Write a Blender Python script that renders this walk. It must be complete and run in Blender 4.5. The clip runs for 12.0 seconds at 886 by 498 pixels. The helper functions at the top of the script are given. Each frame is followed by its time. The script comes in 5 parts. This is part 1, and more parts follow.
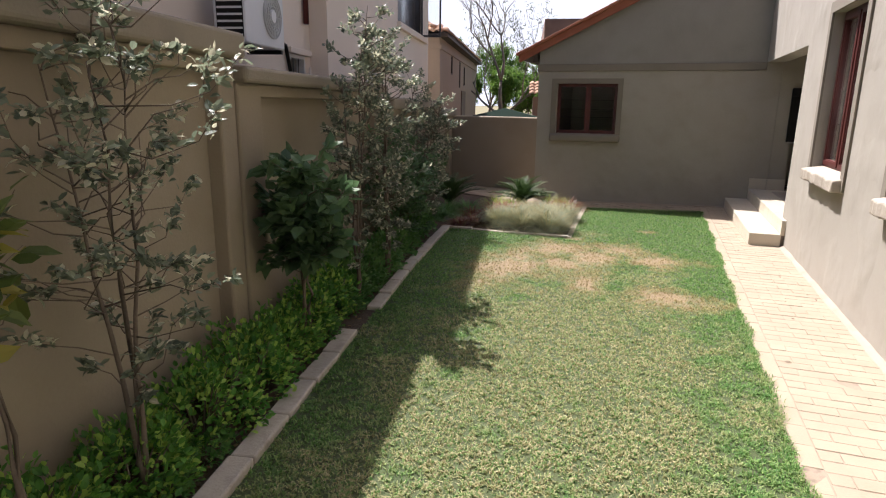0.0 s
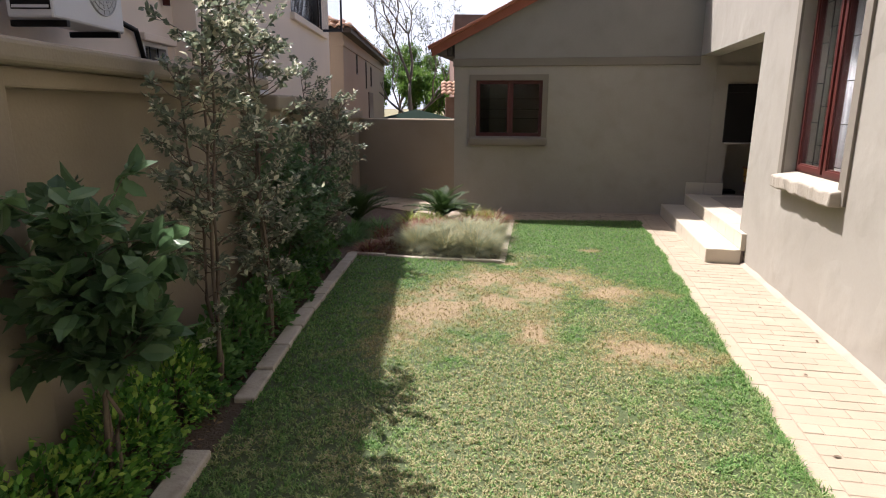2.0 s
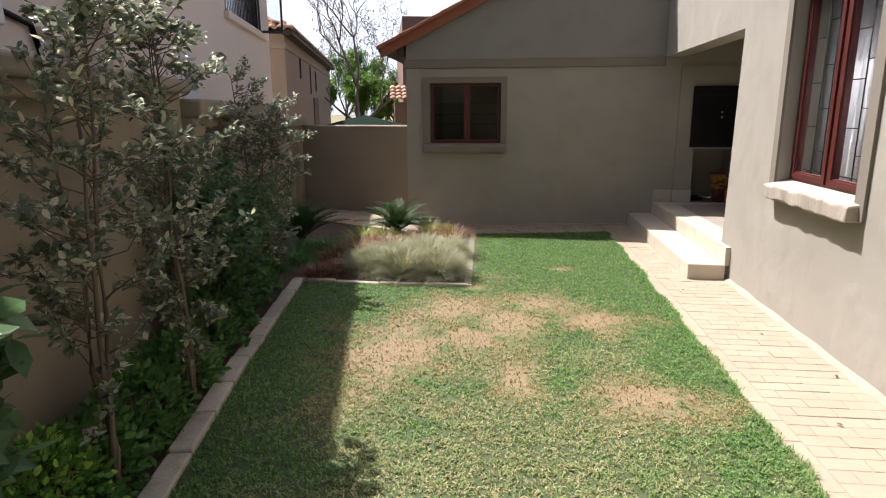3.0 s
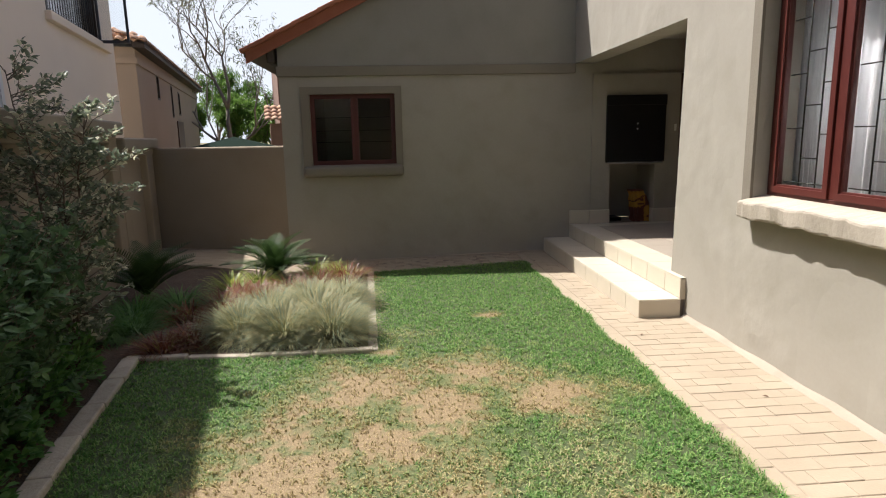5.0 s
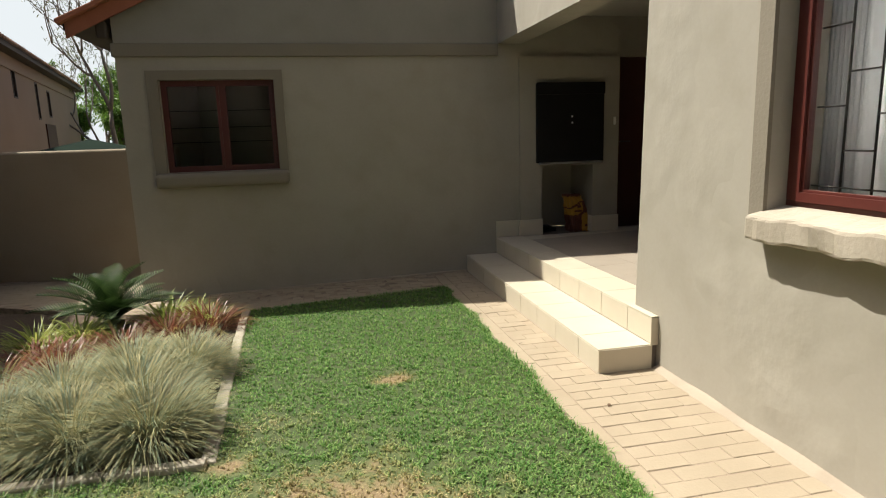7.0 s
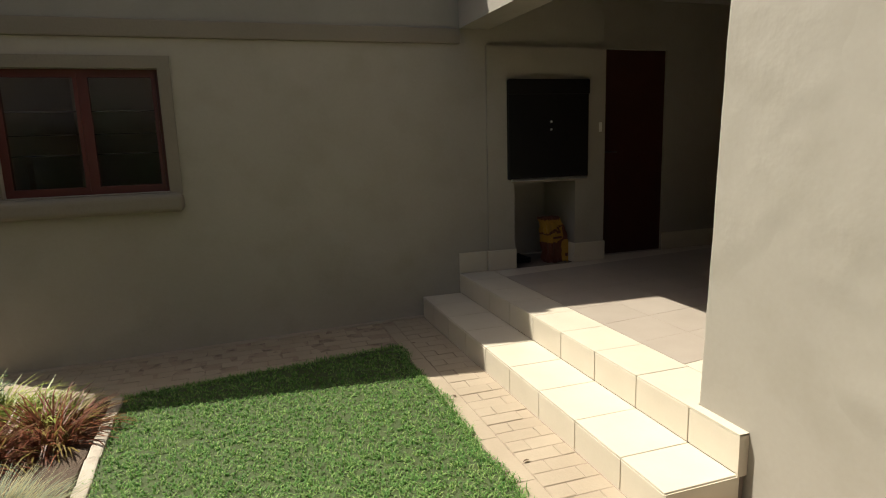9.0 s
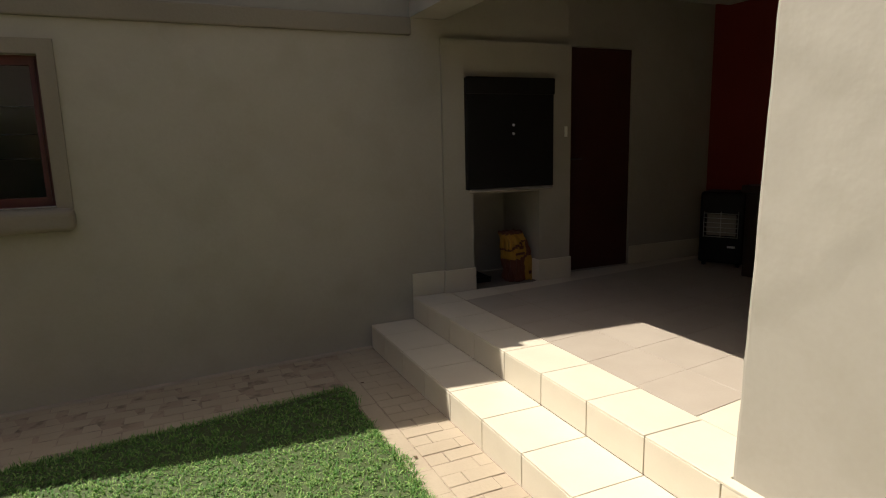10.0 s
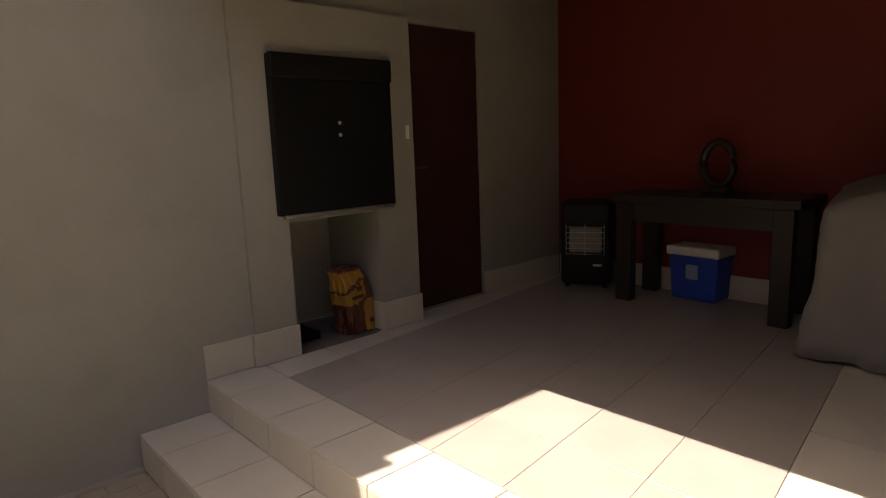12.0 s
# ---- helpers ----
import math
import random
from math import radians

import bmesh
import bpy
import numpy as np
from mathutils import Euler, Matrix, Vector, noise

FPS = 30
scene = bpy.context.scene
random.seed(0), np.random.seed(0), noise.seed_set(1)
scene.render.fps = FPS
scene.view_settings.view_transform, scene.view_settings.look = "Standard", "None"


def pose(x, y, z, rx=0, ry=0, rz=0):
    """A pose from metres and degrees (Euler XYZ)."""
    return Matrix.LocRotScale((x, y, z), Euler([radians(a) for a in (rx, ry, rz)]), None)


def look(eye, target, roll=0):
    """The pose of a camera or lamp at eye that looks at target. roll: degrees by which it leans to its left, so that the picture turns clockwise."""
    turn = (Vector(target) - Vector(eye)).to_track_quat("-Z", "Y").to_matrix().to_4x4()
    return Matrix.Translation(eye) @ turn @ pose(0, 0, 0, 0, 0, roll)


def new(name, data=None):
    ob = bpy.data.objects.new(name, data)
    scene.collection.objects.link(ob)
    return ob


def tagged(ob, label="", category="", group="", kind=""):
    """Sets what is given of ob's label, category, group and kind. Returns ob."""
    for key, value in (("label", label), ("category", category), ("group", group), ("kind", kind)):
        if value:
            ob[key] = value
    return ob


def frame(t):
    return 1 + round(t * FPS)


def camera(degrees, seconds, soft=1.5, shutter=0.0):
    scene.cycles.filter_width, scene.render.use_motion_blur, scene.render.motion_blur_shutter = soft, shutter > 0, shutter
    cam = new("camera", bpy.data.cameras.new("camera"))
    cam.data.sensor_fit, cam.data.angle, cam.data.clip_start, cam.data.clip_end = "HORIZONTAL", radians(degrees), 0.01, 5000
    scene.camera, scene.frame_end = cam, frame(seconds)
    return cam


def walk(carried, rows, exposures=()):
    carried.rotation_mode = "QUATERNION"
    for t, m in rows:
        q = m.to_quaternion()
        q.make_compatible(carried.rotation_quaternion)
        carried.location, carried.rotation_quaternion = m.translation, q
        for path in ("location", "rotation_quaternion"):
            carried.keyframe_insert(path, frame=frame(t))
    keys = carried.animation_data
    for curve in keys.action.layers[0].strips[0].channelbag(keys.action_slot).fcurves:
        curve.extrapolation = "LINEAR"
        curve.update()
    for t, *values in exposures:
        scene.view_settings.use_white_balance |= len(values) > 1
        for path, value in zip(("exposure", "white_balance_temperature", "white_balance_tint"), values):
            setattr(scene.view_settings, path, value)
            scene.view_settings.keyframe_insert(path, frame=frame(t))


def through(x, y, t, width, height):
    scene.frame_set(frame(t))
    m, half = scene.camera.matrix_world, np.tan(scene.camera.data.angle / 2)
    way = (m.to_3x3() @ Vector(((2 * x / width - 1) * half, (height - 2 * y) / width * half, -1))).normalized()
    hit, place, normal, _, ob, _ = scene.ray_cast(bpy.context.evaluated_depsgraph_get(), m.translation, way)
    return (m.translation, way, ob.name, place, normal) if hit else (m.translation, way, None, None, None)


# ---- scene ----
cam = camera(72.4, 12.0, 1.1)
PATH = [
    (0, (0.529, 0.041, 1.746), (-0.11, 1.878, 1.28), 0.7),
    (0.5, (0.413, 0.439, 1.713), (-0.171, 2.295, 1.249), 0.7),
    (1, (0.29, 0.79, 1.705), (-0.221, 2.668, 1.246), 0.6),
    (1.5, (0.216, 1.158, 1.716), (-0.216, 3.057, 1.259), 0.3),
    (2, (0.105, 1.554, 1.703), (-0.265, 3.466, 1.248), 0.2),
    (2.5, (-0.013, 1.953, 1.707), (-0.306, 3.879, 1.259), 0.0),
    (4.5, (-0.294, 3.43, 1.615), (-0.237, 5.391, 1.228), -0.9),
    (5, (-0.306, 3.803, 1.575), (-0.15, 5.763, 1.21), -1.2),
    (5.5, (-0.244, 4.183, 1.529), (0.001, 6.136, 1.17), -1.4),
    (6, (-0.145, 4.546, 1.49), (0.145, 6.492, 1.134), -1.6),
    (6.5, (-0.03, 4.928, 1.499), (0.312, 6.866, 1.139), -1.8),
    (7, (0.078, 5.331, 1.499), (0.483, 7.256, 1.138), -1.8),
    (9, (0.259, 6.869, 1.577), (0.879, 8.736, 1.216), -1.7),
    (9.5, (0.329, 7.218, 1.602), (1.029, 9.056, 1.236), -1.6),
    (10, (0.407, 7.549, 1.569), (1.21, 9.347, 1.222), -1.4),
    (10.5, (0.528, 7.903, 1.563), (1.464, 9.638, 1.223), -1.6),
    (11, (0.674, 8.241, 1.551), (1.75, 9.892, 1.209), -1.7),
    (11.5, (0.834, 8.534, 1.541), (2.029, 10.101, 1.203), -2.1),
    (12, (0.988, 8.831, 1.546), (2.316, 10.287, 1.206), -2.2),
]
walk(cam, [(t, look(eye, target, roll)) for t, eye, target, roll in PATH],
     exposures=[(0, 1.08, 5950, 18), (2.5, 1.06, 5950, 17), (4.5, 0.92, 6050, 13), (5.5, 0.79, 6100, 10), (7, 0.72, 6450, 6), (9.5, 0.66, 6500, 8), (10.5, 0.78, 6500, 11), (11.2, 1.06, 6450, 15), (12, 1.37, 6600, 20)])

# ---- light ----
SUN_X, SUN_Y = -0.49, 0.35          # towards the sun, for each metre of height
elev = math.atan2(1.0, math.hypot(SUN_X, SUN_Y))
world = bpy.data.worlds.new("sky")
scene.world = world
world.use_nodes = True
wn = world.node_tree.nodes
sky = wn.new("ShaderNodeTexSky")
sky.sky_type = "NISHITA"
sky.sun_disc = False
sky.sun_elevation = elev
sky.sun_rotation = math.atan2(SUN_X, SUN_Y)
sky.dust_density = 5.0
sky.air_density = 1.0
wn["Background"].inputs["Strength"].default_value = 0.072
world.node_tree.links.new(sky.outputs[0], wn["Background"].inputs["Color"])
sun_data = bpy.data.lights.new("sun", "SUN")
sun_data.energy, sun_data.angle, sun_data.color = 5.0, radians(0.55), (1.0, 0.93, 0.82)
sun = new("sun", sun_data)
sun.matrix_world = look((SUN_X * 20, SUN_Y * 20, 20), (0, 0, 0))

# ---- helpers of this scene ----
rnd = random.Random(7)
A = radians(11.5)                    # the boundary runs askew to the house
BOUND = Matrix.Rotation(A, 4, "Z")
CA, SA = math.cos(A), math.sin(A)


def bp(d, s):
    """A place by its distance across and along the boundary wall."""
    return (d * CA - s * SA, d * SA + s * CA)


def box(bm, x0, x1, y0, y1, z0, z1):
    v = [bm.verts.new((x, y, z)) for z in (z0, z1) for y in (y0, y1) for x in (x0, x1)]
    for f in ((0, 2, 3, 1), (4, 5, 7, 6), (0, 1, 5, 4), (2, 6, 7, 3), (0, 4, 6, 2), (1, 3, 7, 5)):
        bm.faces.new([v[i] for i in f])
    return v


def bevelled(x0, x1, y0, y1, z0, z1, r=0.01, seg=2):
    bm = bmesh.new()
    box(bm, x0, x1, y0, y1, z0, z1)
    bmesh.ops.bevel(bm, geom=bm.edges[:], offset=r, segments=seg, affect="EDGES", profile=0.5)
    return bm


def boxes(*dims):
    bm = bmesh.new()
    for d in dims:
        box(bm, *d)
    return bm


def tube(bm, pts, radii, n=7):
    rings = []
    for i, p in enumerate(pts):
        p = Vector(p)
        a, b = Vector(pts[max(i - 1, 0)]), Vector(pts[min(i + 1, len(pts) - 1)])
        q = (b - a).to_track_quat("Z", "Y")
        rings.append([bm.verts.new(p + q @ Vector((math.cos(k * math.tau / n), math.sin(k * math.tau / n), 0)) * radii[i]) for k in range(n)])
    for r0, r1 in zip(rings, rings[1:]):
        for k in range(n):
            f = bm.faces.new((r0[k], r0[(k + 1) % n], r1[(k + 1) % n], r1[k]))
            f.smooth = True
    bm.faces.new(rings[0][::-1])
    bm.faces.new(rings[-1])


def mesh_of(name, bm, material):
    bmesh.ops.recalc_face_normals(bm, faces=bm.faces[:])
    me = bpy.data.meshes.new(name)
    bm.to_mesh(me)
    bm.free()
    me.materials.append(material)
    return me


def part(name, bm, material, parent=None, label=""):
    ob = new(name, mesh_of(name, bm, material))
    ob.parent = parent
    if label:
        ob["label"] = label
    return ob


def piece(name, me, parent, m):
    ob = new(name, me)
    ob.parent = parent
    ob.matrix_local = m
    return ob


def thing(name, x, y, z, label, category, group="", turn=0, kind=""):
    ob = new(name)
    ob.matrix_basis = pose(x, y, z, 0, 0, turn)
    return tagged(ob, label, category, group, kind)


def np_mesh(name, verts, faces, material):
    me = bpy.data.meshes.new(name)
    me.from_pydata(verts.tolist(), [], faces.tolist())
    me.materials.append(material)
    return me


# ---- materials ----
def surface(name, c1, c2, rough=0.85, scale=1.5, fine=40, bump=0.15, depth=0.01, rand=0.0, island=0.0, metal=0.0, spec=0.5, c3=None, stain=0.0, wave=0.0):
    """Colour varied at two scales, with relief; rand: by object, island: by loose piece; c3 and stain: blotches."""
    m = bpy.data.materials.new(name)
    m.use_nodes = True
    nt = m.node_tree
    n, l = nt.nodes, nt.links
    bsdf = n["Principled BSDF"]
    geo = n.new("ShaderNodeNewGeometry")
    big, small = n.new("ShaderNodeTexNoise"), n.new("ShaderNodeTexNoise")
    big.inputs["Scale"].default_value, small.inputs["Scale"].default_value = scale, fine
    big.inputs["Detail"].default_value, small.inputs["Detail"].default_value = 5, 4
    for t in (big, small):
        l.new(geo.outputs["Position"], t.inputs["Vector"])
    fac = n.new("ShaderNodeMath")
    fac.operation = "MULTIPLY_ADD"
    fac.inputs[1].default_value = 0.45
    l.new(small.outputs["Fac"], fac.inputs[0])
    half = n.new("ShaderNodeMath")
    half.operation = "MULTIPLY_ADD"
    half.inputs[1].default_value, half.inputs[2].default_value = 1.3, -0.38
    l.new(big.outputs["Fac"], half.inputs[0])
    l.new(half.outputs[0], fac.inputs[2])
    last = fac.outputs[0]
    for amount, kind in ((rand, "o"), (island, "i")):
        if amount:
            src = n.new("ShaderNodeObjectInfo").outputs["Random"] if kind == "o" else geo.outputs["Random Per Island"]
            add = n.new("ShaderNodeMath")
            add.operation = "MULTIPLY_ADD"
            add.inputs[1].default_value = amount
            l.new(src, add.inputs[0])
            sub = n.new("ShaderNodeMath")
            sub.operation = "SUBTRACT"
            sub.inputs[1].default_value = amount / 2
            l.new(last, sub.inputs[0])
            l.new(sub.outputs[0], add.inputs[2])
            last = add.outputs[0]
    ramp = n.new("ShaderNodeMix")
    ramp.data_type = "RGBA"
    ramp.inputs["A"].default_value, ramp.inputs["B"].default_value = (*c1, 1), (*c2, 1)
    l.new(last, ramp.inputs["Factor"])
    col = ramp.outputs["Result"]
    if c3:
        st = n.new("ShaderNodeTexNoise")
        st.inputs["Scale"].default_value, st.inputs["Detail"].default_value = scale * 2.3, 8
        l.new(geo.outputs["Position"], st.inputs["Vector"])
        mr = n.new("ShaderNodeMapRange")
        mr.inputs["From Min"].default_value, mr.inputs["From Max"].default_value, mr.inputs["To Max"].default_value = 0.5, 0.75, stain
        l.new(st.outputs["Fac"], mr.inputs["Value"])
        mx = n.new("ShaderNodeMix")
        mx.data_type = "RGBA"
        mx.inputs["B"].default_value = (*c3, 1)
        l.new(col, mx.inputs["A"])
        l.new(mr.outputs[0], mx.inputs["Factor"])
        col = mx.outputs["Result"]
    l.new(col, bsdf.inputs["Base Color"])
    bsdf.inputs["Roughness"].default_value = rough
    bsdf.inputs["Metallic"].default_value = metal
    bsdf.inputs["Specular IOR Level"].default_value = spec
    if bump:
        b = n.new("ShaderNodeBump")
        b.inputs["Strength"].default_value, b.inputs["Distance"].default_value = bump, depth
        l.new(small.outputs["Fac"], b.inputs["Height"])
        if wave:
            slow = n.new("ShaderNodeTexNoise")
            slow.inputs["Scale"].default_value, slow.inputs["Detail"].default_value, slow.inputs["Roughness"].default_value = 2.4, 5, 0.52
            l.new(geo.outputs["Position"], slow.inputs["Vector"])
            b2 = n.new("ShaderNodeBump")
            b2.inputs["Strength"].default_value, b2.inputs["Distance"].default_value = 1.0, wave
            patchy = n.new("ShaderNodeTexNoise")
            patchy.inputs["Scale"].default_value, patchy.inputs["Detail"].default_value = 1.7, 2
            l.new(geo.outputs["Position"], patchy.inputs["Vector"])
            where = n.new("ShaderNodeMapRange")
            where.inputs["From Min"].default_value, where.inputs["From Max"].default_value = 0.46, 0.70
            where.inputs["To Min"].default_value, where.inputs["To Max"].default_value = 0.22, 1.9
            l.new(patchy.outputs["Fac"], where.inputs["Value"])
            lift = n.new("ShaderNodeMath")
            lift.operation = "MULTIPLY"
            l.new(slow.outputs["Fac"], lift.inputs[0])
            l.new(where.outputs[0], lift.inputs[1])
            l.new(lift.outputs[0], b2.inputs["Height"])
            l.new(b2.outputs[0], b.inputs["Normal"])
        l.new(b.outputs[0], bsdf.inputs["Normal"])
    return m


def leafy(name, c1, c2, c3=None, share=0.25, rough=0.4, through=0.42):
    """Leaves that vary one by one; a share of them in the colour c3; some light goes through."""
    m = surface(name, c1, c2, rough, 2.0, 25, 0.0, island=0.9, spec=0.35)
    nt = m.node_tree
    n, l = nt.nodes, nt.links
    bsdf, out = n["Principled BSDF"], n["Material Output"]
    col = bsdf.inputs["Base Color"].links[0].from_socket
    if c3:
        geo = n.new("ShaderNodeNewGeometry")
        wh = n.new("ShaderNodeTexWhiteNoise")
        wh.noise_dimensions = "1D"
        l.new(geo.outputs["Random Per Island"], wh.inputs["W"])
        lt = n.new("ShaderNodeMath")
        lt.operation = "LESS_THAN"
        lt.inputs[1].default_value = share
        l.new(wh.outputs["Value"], lt.inputs[0])
        mx = n.new("ShaderNodeMix")
        mx.data_type = "RGBA"
        mx.inputs["B"].default_value = (*c3, 1)
        l.new(col, mx.inputs["A"])
        l.new(lt.outputs[0], mx.inputs["Factor"])
        col = mx.outputs["Result"]
        l.new(col, bsdf.inputs["Base Color"])
    tr = n.new("ShaderNodeBsdfTranslucent")
    l.new(col, tr.inputs["Color"])
    mix = n.new("ShaderNodeMixShader")
    mix.inputs[0].default_value = through
    l.new(bsdf.outputs[0], mix.inputs[1])
    l.new(tr.outputs[0], mix.inputs[2])
    l.new(mix.outputs[0], out.inputs["Surface"])
    return m


PLASTER = surface("olive_beige_plaster", (0.296, 0.27, 0.225), (0.356, 0.33, 0.281), 0.9, 1.2, 45, 0.02, 0.005, c3=(0.232, 0.21, 0.158), stain=0.3, wave=0.012)
# Greyer than PLASTER, and darkened: shade on the gable top is in the colour.
GABLE_SHADED = surface("shaded_grey_plaster", (0.225, 0.21, 0.185), (0.275, 0.26, 0.23), 0.9, 1.2, 45, 0.05, 0.005, c3=(0.19, 0.175, 0.15), stain=0.3)
PLASTER_TRIM = surface("trim_plaster", (0.179, 0.155, 0.12), (0.227, 0.2, 0.158), 0.9, 1.4, 60, 0.35, 0.006)
BOUNDARY = surface("boundary_plaster", (0.248, 0.204, 0.148), (0.308, 0.256, 0.188), 0.9, 0.9, 50, 0.3, 0.006, c3=(0.24, 0.188, 0.12), stain=0.5)
COPING = surface("coping_plaster", (0.216, 0.184, 0.14), (0.28, 0.24, 0.184), 0.9, 1.3, 60, 0.4, 0.006, c3=(0.176, 0.152, 0.12), stain=0.5)
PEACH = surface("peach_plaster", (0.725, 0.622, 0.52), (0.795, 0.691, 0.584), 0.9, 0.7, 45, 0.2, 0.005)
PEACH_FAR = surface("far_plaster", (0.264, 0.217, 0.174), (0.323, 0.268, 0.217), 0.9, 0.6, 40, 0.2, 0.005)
RED_WALL = surface("red_paint", (0.169, 0.0169, 0.0104), (0.215, 0.0234, 0.0143), 0.7, 1.0, 50, 0.2, 0.005)
SILL = surface("rough_sill", (0.312, 0.273, 0.218), (0.39, 0.343, 0.277), 0.9, 4, 40, 0.4, 0.008, c3=(0.281, 0.242, 0.195), stain=0.4)
BRICK_PAVE = surface("clay_paver", (0.275, 0.222, 0.158), (0.345, 0.285, 0.208), 0.9, 3, 70, 0.35, 0.004, rand=0.3, island=0.3)
SAND = surface("joint_sand", (0.243, 0.184, 0.132), (0.316, 0.25, 0.188), 0.95, 6, 150, 0.5, 0.004, c3=(0.0957, 0.0736, 0.0552), stain=0.9)
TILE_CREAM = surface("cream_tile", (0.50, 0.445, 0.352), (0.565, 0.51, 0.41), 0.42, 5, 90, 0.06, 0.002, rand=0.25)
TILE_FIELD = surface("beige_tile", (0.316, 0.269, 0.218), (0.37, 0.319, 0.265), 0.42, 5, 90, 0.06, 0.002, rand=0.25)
GROUT = surface("grout", (0.12, 0.095, 0.075), (0.2, 0.165, 0.135), 0.95, 8, 120, 0.3, 0.002)
SOIL = surface("bed_soil", (0.0612, 0.0416, 0.0282), (0.122, 0.0857, 0.0582), 0.97, 5, 60, 1.0, 0.03)
EARTH = surface("far_ground", (0.20, 0.15, 0.09), (0.14, 0.15, 0.06), 0.97, 0.3, 5, 0.5, 0.03)
KERB = surface("kerb_stone", (0.336, 0.296, 0.24), (0.448, 0.4, 0.328), 0.92, 5, 60, 0.6, 0.008, rand=0.5, c3=(0.2, 0.168, 0.128), stain=0.5)
WOOD_RED = surface("red_brown_wood", (0.06, 0.0096, 0.0072), (0.096, 0.0168, 0.0112), 0.48, 4, 60, 0.15, 0.002)
WOOD_DOOR = surface("dark_door_wood", (0.038, 0.011, 0.008), (0.062, 0.018, 0.012), 0.5, 3, 50, 0.15, 0.002)
WOOD_DARK = surface("dark_table_wood", (0.015, 0.0084, 0.0054), (0.0288, 0.0162, 0.0102), 0.5, 3, 50, 0.2, 0.002)
BLACK_STEEL = surface("black_steel", (0.006, 0.006, 0.006), (0.012, 0.011, 0.01), 0.5, 3, 60, 0.1, 0.002, spec=0.2)
BLACK_BAR = surface("bar_steel", (0.03, 0.03, 0.035), (0.05, 0.05, 0.055), 0.5, 5, 60, 0.0)
STEEL = surface("bright_steel", (0.6, 0.6, 0.6), (0.7, 0.7, 0.7), 0.3, 5, 60, 0.0, metal=1.0)
WHITE_PAINT = surface("white_enamel", (0.612, 0.621, 0.63), (0.684, 0.693, 0.702), 0.45, 2, 40, 0.05, 0.002)
WHITE_PLASTIC = surface("white_plastic", (0.7, 0.69, 0.65), (0.78, 0.77, 0.73), 0.4, 2, 40, 0.0)
GREY_FAN = surface("fan_grey", (0.42, 0.43, 0.43), (0.50, 0.51, 0.51), 0.5, 4, 50, 0.0)
# Near-black: the gloom of unlit rooms is put into the colour.
DARK_VOID = surface("dark_inside", (0.02, 0.018, 0.016), (0.035, 0.03, 0.027), 0.9, 2, 20, 0.0)
BLUE_PLASTIC = surface("blue_plastic", (0.02, 0.06, 0.42), (0.03, 0.08, 0.5), 0.4, 3, 40, 0.05, 0.002)
CLOTH_GREY = surface("cover_cloth", (0.192, 0.176, 0.16), (0.256, 0.236, 0.216), 0.9, 2.5, 120, 0.3, 0.004, c3=(0.216, 0.176, 0.144), stain=0.5)
CURTAIN = surface("white_curtain", (0.72, 0.72, 0.76), (0.80, 0.80, 0.83), 0.9, 3, 150, 0.1, 0.002)
ROOF_TILE = surface("terracotta_tile", (0.255, 0.085, 0.0467), (0.357, 0.136, 0.0765), 0.85, 4, 50, 0.3, 0.005, rand=0.6, island=0.6)
ROOF_TILE_PALE = surface("pale_roof_tile", (0.42, 0.24, 0.15), (0.60, 0.40, 0.27), 0.85, 4, 50, 0.3, 0.005, island=0.8)
FASCIA = surface("fascia_brown", (0.035, 0.025, 0.02), (0.06, 0.045, 0.035), 0.7, 3, 40, 0.1, 0.003)
CONCRETE = surface("concrete_strip", (0.288, 0.238, 0.187), (0.36, 0.302, 0.238), 0.93, 2, 80, 0.4, 0.004, c3=(0.216, 0.173, 0.13), stain=0.5)
CEILING = surface("ceiling_paint", (0.33, 0.307, 0.27), (0.375, 0.352, 0.307), 0.9, 1.5, 40, 0.05, 0.002)
RED_BRICK = surface("red_brick_wall", (0.20, 0.12, 0.09), (0.28, 0.17, 0.13), 0.9, 5, 60, 0.3, 0.005)
BARK = surface("bark", (0.10, 0.075, 0.055), (0.19, 0.15, 0.115), 0.95, 8, 90, 0.6, 0.006)
BARK_PALE = surface("pale_bark", (0.154, 0.133, 0.112), (0.238, 0.21, 0.182), 0.95, 3, 40, 0.5, 0.01)
CANVAS = surface("green_canvas", (0.006, 0.014, 0.01), (0.01, 0.022, 0.015), 1.0, 2, 60, 0.1, 0.003, spec=0.1)


def glassy():
    m = bpy.data.materials.new("window_glass")
    m.use_nodes = True
    b = m.node_tree.nodes["Principled BSDF"]
    b.inputs["Base Color"].default_value = (0.93, 0.95, 0.95, 1)
    b.inputs["Roughness"].default_value = 0.02
    b.inputs["Transmission Weight"].default_value = 1.0
    b.inputs["IOR"].default_value = 1.45
    return m


GLASS = glassy()


def pane(x0, x1, y0, y1, z0, z1, parent):
    ob = part("pane", boxes((x0, x1, y0, y1, z0, z1)), GLASS, parent)
    ob.visible_shadow = False
    return ob


# ---- ground ----
WALL_X, BACK_Y, FLOOR = 2.17, 12.01, 0.34
bm = bmesh.new()
bmesh.ops.create_grid(bm, x_segments=40, y_segments=40, size=1500)
ground = part("ground", bm, EARTH)
ground.location.z = -0.16
tagged(ground, "bare earth ground reaching to the horizon", "ground", kind="structure")


def drop(x, y):
    """How far the yard falls towards the rear wall, most at its west end."""
    k = min(1.0, max(0.0, (y - 9.2) / 2.2))
    return -k * (0.025 + 0.055 * min(1.0, max(0.0, (1.5 - x) / 2.4)))


